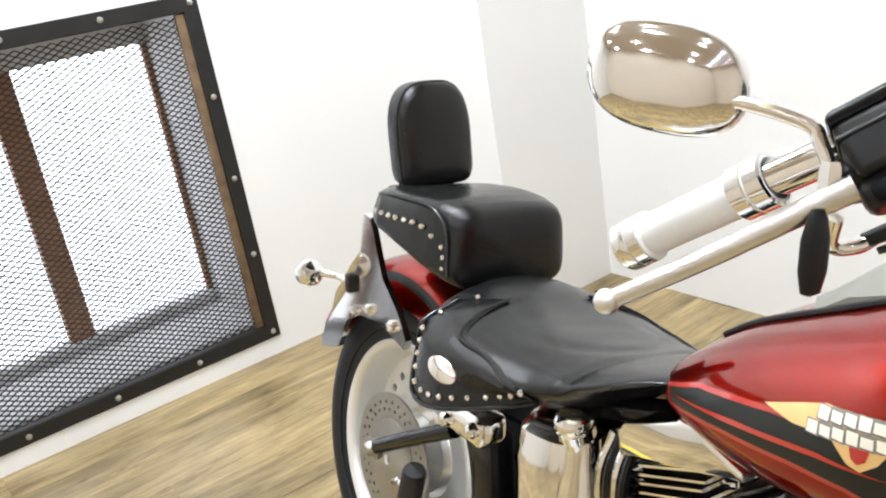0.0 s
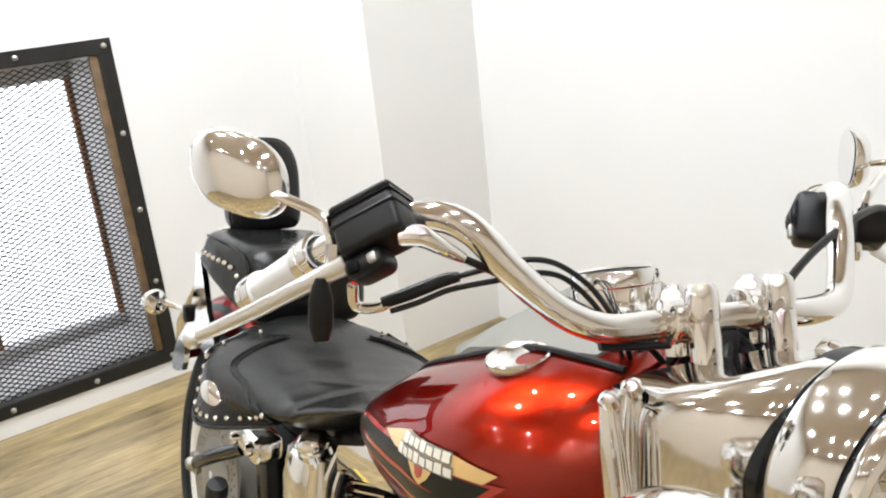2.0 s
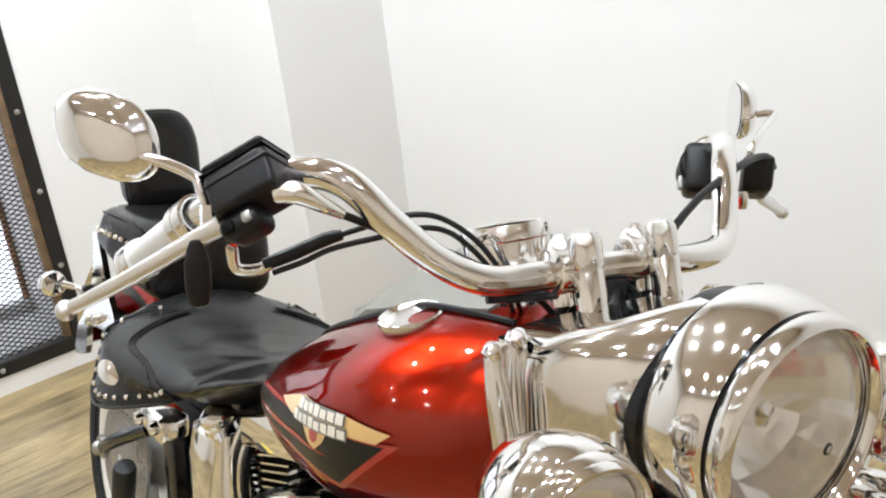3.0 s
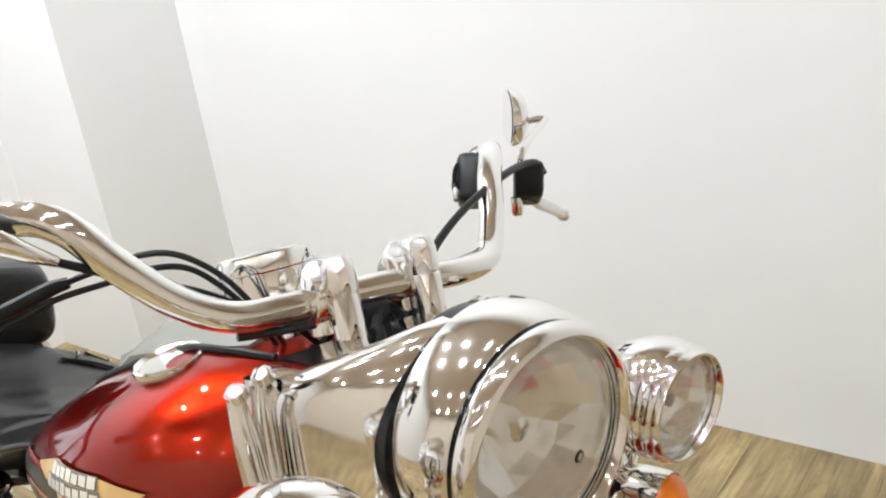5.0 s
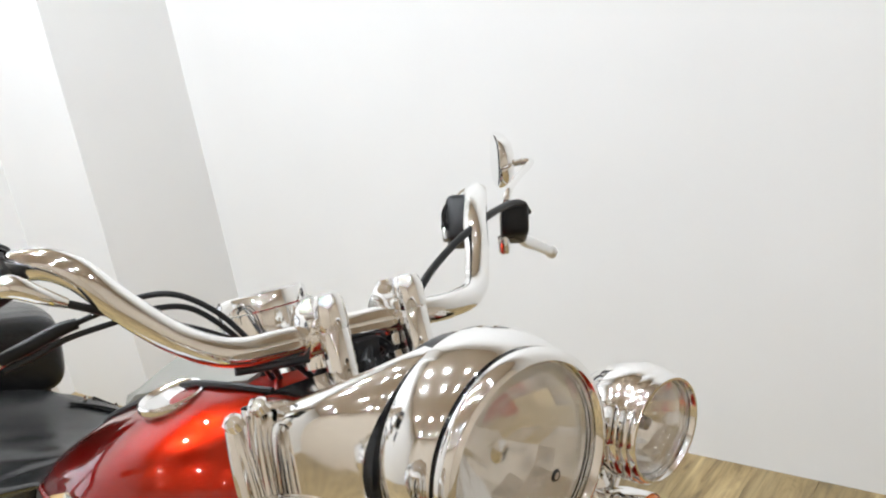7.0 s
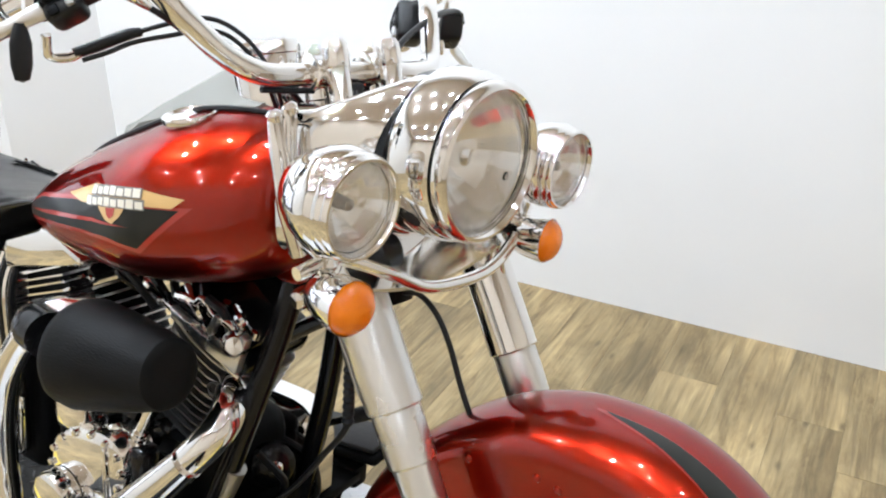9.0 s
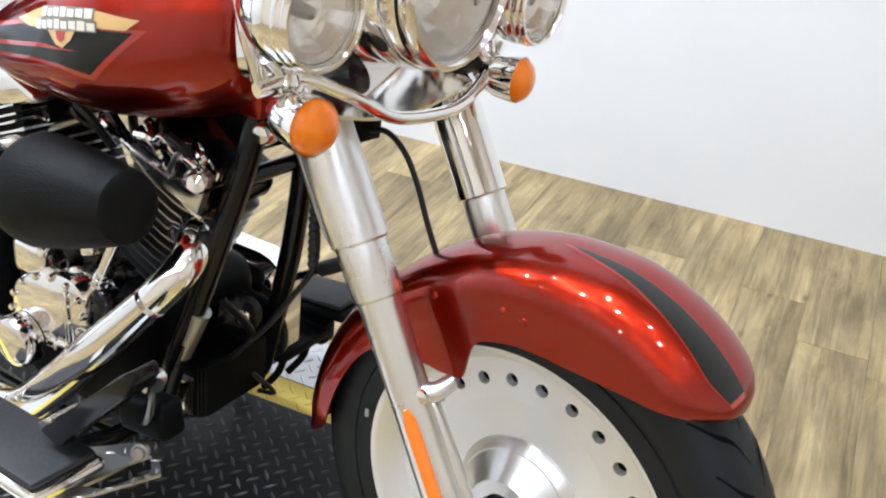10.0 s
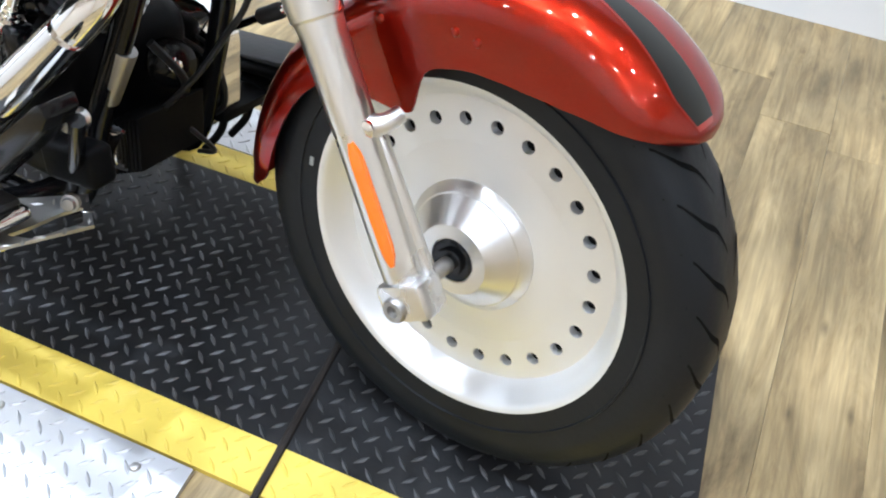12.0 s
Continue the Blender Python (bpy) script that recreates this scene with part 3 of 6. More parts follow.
part("size_mark", moved(box(-0.003, 0.003, -0.0008, 0.0008, -0.0065, 0.0065, 0.0005), pose(1.405, -0.0445, 0.352, 0, 0, 4)), shade("white_rubber_print", (0.35, 0.36, 0.36), 0.6), front_wheel)
# brake disc, calliper and axle at the rear
dm = Matrix.Translation((0, -0.100, 0)) @ pose(0, 0, 0, 90, 0, 0)
bm = bmesh.new()
ring_with_holes(bm, 0.104, 0.119, 30, 0.0038, 0.005, dm, 8)
ring_with_holes(bm, 0.089, 0.104, 30, 0.0038, 0.005, dm, 8, 0.1)
lathe([(0.119, 0), (0.129, 0), (0.129, -0.005), (0.08, -0.005), (0.08, 0), (0.089, 0)], dm, 60, bm)
lathe([(0.08, 0.001), (0.062, 0.004), (0.03, 0.01), (0.01, 0.01)], dm, 40, bm)
part("brake_disc", bm, DULL, rear_wheel, "drilled steel brake disc")


def fender(name, c, rows, wide, crown, at, material=RED):
    """A curved mudguard round a wheel: rows of (degrees from the top, outer radius, skirt radius)."""
    def point(t, u, lift=0.0):
        near = [lerp_rows(rows, t + k) for k in (-2, -1, 0, 1, 2)]
        ro, ri = sum(p[0] for p in near) / 5, sum(p[1] for p in near) / 5
        ro, ri = (ro, ri) if t < rows[-1][0] - 2 else lerp_rows(rows, t)
        bow = min(crown, max(0.004, 0.92 * (ro - ri)))
        end = max(0.0, min(1.0, (rows[-1][0] - t) / 12.0))
        w = wide * max(0.10, math.sqrt(1 - (1 - end) ** 2)) * min(1.0, 0.75 + 0.25 * math.sqrt(max(0.0, min(1.0, (t - rows[0][0]) / 9.0))))
        if abs(u) <= 0.7:
            a = u / 0.7 * math.pi / 2
            y, r = w * math.copysign(abs(math.sin(a)) ** 0.9, u), ro - bow * (1 - math.cos(a) ** 0.8)
            n = (math.sin(a), math.cos(a))
        else:
            f = (abs(u) - 0.7) / 0.3
            y, r = math.copysign(w, u), (ro - bow) + (ri - ro + bow) * f
            n = (math.copysign(1, u), 0)
        y, r = y + n[0] * lift, r + n[1] * lift
        q = radians(t)
        return Vector((c[0] + r * math.sin(q), c[1] + y, c[2] + r * math.cos(q)))
    t0, t1 = rows[0][0], rows[-1][0]
    us = [-1 + 2 * k / 40 for k in range(41)]
    loops = []
    for k in range(101):
        s = k / 100
        t = t0 + (t1 - t0) * (1.35 * s - 0.35 * s ** 3.0 if s < 0.999 else 1.0)
        loops.append([point(t, u) for u in us] + [point(t, u, -0.0035) for u in reversed(us)])
    bm = skin(bmesh.new(), loops)
    return part(name, bm, material, bike, "", at=at), point


ff, ff_point = fender("front_fender", (1.637, 0.015, 0.321),
                      [(-98.5, 0.345, 0.332), (-95, 0.346, 0.298), (-90, 0.345, 0.285), (-80, 0.342, 0.279), (-60, 0.337, 0.270), (-47, 0.335, 0.258), (-40, 0.337, 0.225), (-32, 0.341, 0.203), (-25, 0.345, 0.194), (-21.5, 0.348, 0.192), (-18, 0.350, 0.232), (-14, 0.353, 0.246), (-3, 0.360, 0.255),
                       (3, 0.363, 0.257), (12, 0.369, 0.263), (21, 0.369, 0.276), (30, 0.366, 0.298), (36, 0.361, 0.318), (39, 0.356, 0.330), (41.0, 0.348, 0.338), (42.0, 0.342, 0.339)], 0.084, 0.052, FRONT)
tagged(ff, "candy red front mudguard with a dark stripe")


def on_fender(name, point, t0, t1, lo, hi, material, parent, lift=0.0012, n=30):
    """A painted band on a mudguard between two lines across it."""
    bm = bmesh.new()
    a = []
    for k in range(n + 1):
        f = k / n
        t = t0 + (t1 - t0) * f
        u0, u1 = lo(f), hi(f)
        a.append([bm.verts.new(point(t, u0 + (u1 - u0) * q / 6, lift)) for q in range(7)])
    for p, q in zip(a, a[1:]):
        for i in range(6):
            bm.faces.new((p[i], p[i + 1], q[i + 1], q[i]))
    return part(name, bm, material, parent)


for s, c0 in ((-1, 0.0),):
    on_fender("stripe_edge", ff_point, -2, 39.5, lambda f: s * (c0 * min(1, f * 3) + 0.028 + 0.01 * f), lambda f: s * (0.042 + 0.288 * f ** 0.85 * (1 - 0.10 * max(0, f - 0.86) / 0.14)), LINE, ff, 0.0007)
    on_fender("stripe", ff_point, 0, 38.5, lambda f: s * (c0 * min(1, f * 3) + 0.036 + 0.01 * f), lambda f: s * (0.042 + 0.272 * f ** 0.85 * (1 - 0.10 * max(0, f - 0.86) / 0.14)), STRIPE, ff, 0.0013)
for t, r in ((-7, 0.292), (-1.5, 0.288), (-26, 0.30), (-44, 0.30)):
    q = radians(t)
    part("rivet", lathe([(0.0, 0.004), (0.004, 0.003), (0.006, 0)], along((1.637 + r * math.sin(q), -0.0685, 0.321 + r * math.cos(q)), (0, -1, 0)), 12), RED, ff)

rf, rf_point = fender("rear_fender", (0, 0, 0.004), [(-66, 0.372, 0.345), (-60, 0.380, 0.335), (-45, 0.385, 0.325), (-20, 0.395, 0.318), (0, 0.40, 0.31), (25, 0.40, 0.31), (40, 0.395, 0.318)], 0.112, 0.06, REAR)
tagged(rf, "candy red rear mudguard with a black stripe")
for s in (1, -1):
    on_fender("stripe", rf_point, -50, 36, lambda f: s * (0.50 + 0.06 * f), lambda f: s * (0.62 + 0.05 * f), STRIPE, rf)

# ---- fork ----
FD = Vector((-0.607, 0, 1)).normalized()
for y in (-0.128, 0.118):
    foot = Vector((1.635, y, 0.321))
    m = along(foot, FD)
    bm = lathe([(0.012, -0.032), (0.022, -0.03), (0.0255, -0.02), (0.0262, 0.05), (0.0252, 0.18), (0.0258, 0.30), (0.027, 0.318), (0.027, 0.33)], m, 32)
    leg = part("fork_leg", bm, STEEL, bike, "brushed aluminium fork slider", at=FRONT)
    part("collar", lathe([(0.0262, 0.316), (0.0298, 0.320), (0.0304, 0.34), (0.0304, 0.383), (0.030, 0.386)], m, 32), STEEL, leg)
    part("upper_cover", lathe([(0.030, 0.384), (0.0345, 0.387), (0.0345, 0.52), (0.0355, 0.66), (0.0355, 0.70)], m, 32), CHROME if y > 0 else STEEL, leg, "polished fork cover")
    out = -1 if y < 0 else 1
    side = Vector((0.35, out * 0.94, 0.2)).normalized()
    side = (side - FD * side.dot(FD)).normalized()
    cross = FD.cross(side)
    bm = bmesh.new()
    loops = []
    for k in range(13):
        s = 0.042 + 0.146 * k / 12
        wd = 0.0085 * min(1, 0.35 + min(k, 12 - k) * 0.5)
        ctr = foot + FD * s + side * 0.0262
        loops.append([ctr + cross * (wd * a) + side * b for a, b in ((-1, -0.002), (-0.8, 0.004), (0, 0.0055), (0.8, 0.004), (1, -0.002))])
    part("reflector", skin(bm, loops), shade("orange_reflector", (0.95, 0.19, 0.002), 0.22, vary=0.12, scale=60, coat=1.0), leg, "long orange side reflector")
    # axle boss, pinch bolts and mudguard bracket
    bm = box(-0.019, 0.026, -0.024, 0.042, -0.026, 0.020, 0.007)
    part("axle_boss", moved(bm, m @ Matrix.Translation((0.006, 0, 0)) @ pose(0, 0, 0, 0, 0, 0 if y < 0 else 180)), STEEL, leg)
    part("axle_nut", lathe([(0.0, 0.004), (0.006, 0.004), (0.0075, 0.010), (0.0135, 0.010), (0.0155, 0.007), (0.0155, -0.012)], along(foot + Vector((0.004, out * 0.028, -0.008)), (0, out, 0)), 24), DULL, leg)
    fwd = Vector((FD.z, 0, -FD.x))
    web = [[foot + FD * h + fwd * (a + 0.014) + Vector((0, b - out * 0.012, 0)) for a, b in oval(wx, 0.0085, 16, 3.0)] for h, wx in ((-0.008, 0.014), (0.03, 0.019), (0.12, 0.017), (0.18, 0.014), (0.20, 0.006))]
    part("casting_web", skin(bmesh.new(), web), STEEL, leg)
    part("bracket", tube([foot + FD * 0.205 + Vector((0.012, 0, 0)), foot + FD * 0.205 + Vector((0.030, -out * 0.012, 0.005)), foot + FD * 0.21 + Vector((0.040, -out * 0.034, 0.009))], [0.016, 0.012, 0.010], 16), STEEL, leg)
    part("bracket_bolt", lathe([(0.0, 0.006), (0.006, 0.006), (0.011, 0.003), (0.011, -0.01)], along(foot + FD * 0.205 + Vector((0.022, out * 0.006, 0.002)), (0.2, out, 0)), 16), CHROME, leg)
part("axle", tube([(1.637, -0.11, 0.321), (1.637, 0.13, 0.321)], 0.0105, 16, smooth=False), DULL, bike, at=FRONT)

# ---- headlamp nacelle and lamps ----
LY = -0.048
bm = bmesh.new()
loops = []
for x, hw, hh, zc, p in ((1.250, 0.112, 0.080, 0.888, 7), (1.256, 0.124, 0.089, 0.887, 8), (1.30, 0.121, 0.091, 0.892, 7), (1.335, 0.113, 0.095, 0.906, 5.5), (1.360, 0.102, 0.098, 0.919, 3.6), (1.382, 0.092, 0.098, 0.931, 2.6), (1.392, 0.086, 0.096, 0.934, 2.3), (1.396, 0.08, 0.09, 0.934, 2.1)):
    loops.append([(x + 0.10 * (0.93 - zc - b_) * max(0.0, (1.36 - x) / 0.11), LY + a, zc + b_) for a, b_ in oval(hw, hh, 56, p)])
skin(bm, loops)
nac = part("headlamp_nacelle", bm, CHROME, bike, "polished chrome headlamp nacelle", at=FRONT)
HY = LY + 0.009
part("nacelle_joint", lathe([(0.05, -0.008), (0.090, -0.007), (0.0945, -0.004), (0.0955, 0.002), (0.0955, 0.014), (0.092, 0.018)], along((1.380, LY + 0.003, 0.936), (1, 0, 0)), 48), BLACKMETAL, nac, "black rubber headlamp gasket")
part("headlamp_shell", lathe([(0.090, -0.068), (0.0985, -0.066), (0.1005, -0.058), (0.1005, -0.040), (0.0985, -0.026), (0.0950, -0.016), (0.0925, -0.013), (0.0905, -0.013)], along((1.464, HY, 0.94), (1, 0, 0)), 64), CHROME, nac, "chrome headlamp shell")
part("bezel_groove", lathe([(0.0885, -0.014), (0.0905, -0.013), (0.0905, -0.008), (0.0885, -0.006)], along((1.464, HY, 0.94), (1, 0, 0)), 56), BLACKMETAL, nac)
bez = lathe([(0.088, -0.009), (0.0925, -0.008), (0.0935, -0.003), (0.0925, 0.003), (0.0890, 0.007), (0.0850, 0.008), (0.0815, 0.004), (0.0805, -0.002)], along((1.464, HY, 0.94), (1, 0, 0)), 64)
part("headlamp_bezel", bez, CHROME, nac, "chrome headlamp ring")


def facets(profile, m, seg):
    """A lamp bowl pressed into many flat, slightly uneven faces."""
    prof = [(float(np.interp(k / 9, [i / (len(profile) - 1) for i in range(len(profile))], [p[0] for p in profile])), float(np.interp(k / 9, [i / (len(profile) - 1) for i in range(len(profile))], [p[1] for p in profile]))) for k in range(10)]
    loops = []
    for k, (r, h) in enumerate(prof):
        loops.append([m @ Vector((r * math.cos(a), r * math.sin(a), h + (0.0022 * noise.noise(Vector((9 * math.cos(a), 9 * math.sin(a), k * 1.7))) if k < 9 else 0.0))) for a in (2 * math.pi * q / seg for q in range(seg))])
    return skin(bmesh.new(), loops, True, False)


ref = facets([(0.001, -0.062), (0.018, -0.060), (0.045, -0.050), (0.068, -0.032), (0.084, -0.008), (0.086, 0.002)], along((1.458, HY, 0.94), (1, 0, 0)) @ Matrix.Diagonal((0.95, 0.95, 1, 1)), 22)
part("headlamp_reflector", ref, REFLECT, nac, smooth=False)
part("headlamp_bulb", lathe([(0.0, 0.016), (0.010, 0.014), (0.014, 0.006), (0.014, -0.016), (0.005, -0.02)], along((1.418, HY, 0.94), (1, 0, 0)), 20), CHROME, nac)
part("headlamp_glass", lathe([(0.0, 0.012), (0.03, 0.0105), (0.06, 0.006), (0.080, 0.0), (0.087, -0.006), (0.0865, -0.009), (0.08, -0.0035), (0.06, 0.002), (0.03, 0.0065), (0.0, 0.008)], along((1.463, HY, 0.94), (1, 0, 0)) @ Matrix.Diagonal((0.94, 0.94, 1, 1)), 48), LENS, nac)
part("headlamp_mark", lathe([(0.0032, 0.001), (0.0048, 0.001), (0.0056, -0.001)], along((1.4735, HY + 0.022, 0.925), (1, 0.12, -0.1)), 16), PLASTIC, nac)
# side trim: a ridge and screws on each rear edge of the nacelle, and a row along its top
for s in (-1, 1):
    part("side_ridge", tube([(1.280, LY + s * 0.148, 0.970), (1.290, LY + s * 0.146, 0.93), (1.303, LY + s * 0.141, 0.87), (1.315, LY + s * 0.132, 0.815)], [0.007, 0.011, 0.012, 0.009], 12), CHROME, nac)
    part("side_flange", tube([(1.272, LY + s * 0.124, 0.975), (1.278, LY + s * 0.126, 0.93), (1.288, LY + s * 0.124, 0.87), (1.296, LY + s * 0.118, 0.81)], 0.010, 12), CHROME, nac)
    for p in ((1.278, s * 0.122, 0.978), (1.282, s * 0.148, 0.972)):
        part("screw", lathe([(0.0, 0.006), (0.006, 0.005), (0.009, 0.002), (0.009, -0.006)], along((p[0], LY + p[1], p[2]), (0, s * 0.5, 1)), 16), CHROME, nac)
part("top_badge", moved(box(-0.020, 0.020, -0.009, 0.009, -0.006, 0.007, 0.003), pose(1.272, 0.070, 0.973, 0, 0, -60)), CHROME, nac)
for y, z in ((-0.245, 0.921), (0.14, 0.911)):
    c = Vector((1.462, y, z))
    ax = Vector((1, 0, -0.03))
    m = along(c, ax)
    pl = part("passing_lamp", lathe([(0.0, -0.088), (0.018, -0.086), (0.036, -0.074), (0.049, -0.052), (0.0560, -0.030), (0.0565, -0.020), (0.0550, -0.011), (0.0525, -0.008)], m, 40), CHROME, bike, "chrome auxiliary lamp with a clear lens", at=FRONT)
    part("bezel", lathe([(0.0525, -0.010), (0.0545, -0.008), (0.0548, -0.004), (0.0535, 0.001), (0.0525, 0.002), (0.0525, 0.005), (0.0505, 0.009), (0.0480, 0.009), (0.0455, 0.005), (0.0450, -0.002)], m, 48), CHROME, pl)
    part("reflector", facets([(0.001, -0.032), (0.014, -0.031), (0.03, -0.024), (0.040, -0.010), (0.0455, 0.0)], m, 18), REFLECT, pl, smooth=False)
    part("bulb", lathe([(0.0, 0.008), (0.006, 0.006), (0.0075, -0.004), (0.0075, -0.02)], m @ Matrix.Translation((0, 0, -0.018)), 14), DULL, pl)
    part("glass", lathe([(0.0, 0.009), (0.02, 0.0075), (0.036, 0.003), (0.0455, -0.001), (0.0455, -0.003), (0.036, 0.0005), (0.02, 0.005), (0.0, 0.0065)], m, 40), LENS, pl)
    part("clamp", tube([(1.395, y, z - 0.05), (1.40, y + (0.03 if y < 0 else -0.03), z - 0.075)], 0.012, 12, smooth=False), CHROME, pl)
part("lamp_bar", tube([(1.40, -0.262, 0.838), (1.405, -0.21, 0.845), (1.425, -0.15, 0.822), (1.43, -0.09, 0.793), (1.432, -0.03, 0.784), (1.43, 0.04, 0.786), (1.42, 0.10, 0.808), (1.405, 0.15, 0.845)], 0.0078, 12), CHROME, bike, "bent chrome lamp bar", at=FRONT)
bm = bmesh.new()
skin(bm, [[(1.36 + 0.05 * f, LY - 0.13 + 0.27 * k / 12, 0.850 - 0.045 * f - 0.022 * math.sin(math.pi * k / 12) - th) for k in range(13)] + [(1.36 + 0.05 * f, LY - 0.13 + 0.27 * k / 12, 0.846 - 0.045 * f - 0.022 * math.sin(math.pi * k / 12) - th) for k in range(12, -1, -1)] for f, th in ((0, 0), (0.5, 0.004), (1, 0))])
part("lamp_bar_cover", bm, CHROME, bike, at=FRONT)
for y in (-0.236, 0.134):
    s = -1 if y < 0 else 1
    m = along((1.455, y, 0.812), (1, s * 0.12, 0.0))
    sg = part("turn_signal", lathe([(0.0, -0.066), (0.012, -0.064), (0.023, -0.05), (0.0285, -0.028), (0.0302, -0.006), (0.0302, 0.0)], m, 32), CHROME, bike, "chrome turn signal with an orange lens", at=FRONT)
    part("lens", lathe([(0.0, 0.0165), (0.008, 0.016), (0.016, 0.0138), (0.0225, 0.0098), (0.0270, 0.0045), (0.0292, -0.001), (0.0292, -0.004), (0.0, -0.004)], m, 32), AMBER, sg, "orange plastic lens")
    part("backing", lathe([(0.0, -0.003), (0.012, -0.010), (0.030, -0.006)], m, 24), shade("orange_inner", (1.0, 0.42, 0.05), 0.3, 0.4), sg)
    part("stalk", tube([(1.425, y, 0.812), (1.41, y - s * 0.01, 0.825), (1.40, y - s * 0.03, 0.845)], 0.009, 12), CHROME, sg)
    part("ball_joint", lathe([(0.0, -0.014), (0.010, -0.010), (0.014, 0), (0.010, 0.010), (0.0, 0.014)], along((1.402, y - s * 0.012, 0.842), (0, 0, 1)), 20), CHROME, sg)
for y in (-0.128, 0.118):
    part("fork_clamp", tube([(1.435 - 0.10, y, 0.80), (1.40, y * 0.9, 0.835)], 0.02, 14, smooth=False), BLACKMETAL, bike, at=FRONT)

# ---- handlebar, its clamps and controls ----
BARPTS = [(1.050, -0.370, 1.052), (1.094, -0.337, 1.082), (1.132, -0.296, 1.102), (1.160, -0.266, 1.094), (1.180, -0.233, 1.058), (1.195, -0.192, 1.022), (1.207, -0.150, 1.003), (1.210, -0.100, 1.0), (1.217, -0.02, 1.0),
          (1.230, 0.04, 1.001), (1.234, 0.090, 1.0), (1.220, 0.138, 1.003), (1.190, 0.174, 1.030), (1.158, 0.203, 1.066), (1.112, 0.25, 1.087), (1.055, 0.294, 1.068)]
part("handlebar", tube(BARPTS, 0.0142, 24, 10), CHROME, bike, "thick chrome handlebar", at=FRONT)
for y in (-0.067, 0.028):
    d = Vector((-0.28, 0, 1)).normalized()
    base = Vector((1.262, y, 0.955))
    rs = part("riser", lathe([(0.0170, 0.0), (0.0170, 0.004), (0.0148, 0.006), (0.0148, 0.058), (0.0142, 0.0595), (0.0148, 0.061), (0.0156, 0.063), (0.0156, 0.080), (0.0146, 0.088), (0.0110, 0.0935), (0.005, 0.0955), (0.0, 0.0958)], along(base, d), 36), CHROME, bike, "chrome handlebar riser", at=FRONT)
    part("clamp", lathe([(0.0, -0.017), (0.020, -0.017), (0.0235, -0.015), (0.0235, 0.015), (0.020, 0.017), (0.0, 0.017)], along((1.213, y, 1.002), (0.1, 1, 0)), 32), CHROME, rs)
    part("clamp_cap", lathe([(0.0, 0.016), (0.008, 0.0145), (0.0135, 0.009), (0.0155, 0.0), (0.0155, -0.05)], along((1.206, y, 1.018), d), 28), CHROME, rs)
    part("clamp_bolt", lathe([(0.0, 0.009), (0.007, 0.008), (0.009, 0.0)], along((1.205, y, 1.027), d), 12), CHROME, rs)
# wires between the risers
for k in range(6):
    y0 = -0.055 + 0.016 * k
    part("wire", tube([(1.19, y0, 0.945), (1.205 + 0.008 * (k % 3), y0 + 0.012, 0.975), (1.23, y0 + 0.02 * (k % 2), 0.985 - 0.006 * k), (1.255, y0 - 0.006, 0.955)], 0.0055, 8), PLASTIC, bike, at=FRONT)
part("wire_connector", box(1.205, 1.235, -0.035, -0.005, 0.955, 0.99, 0.004), PLASTIC, bike, at=FRONT)


def oriented(o, u, v, w):
    """The frame with its origin and three axes."""
    m = Matrix((u, v, w)).transposed().to_4x4()
    m.translation = Vector(o)
    return m


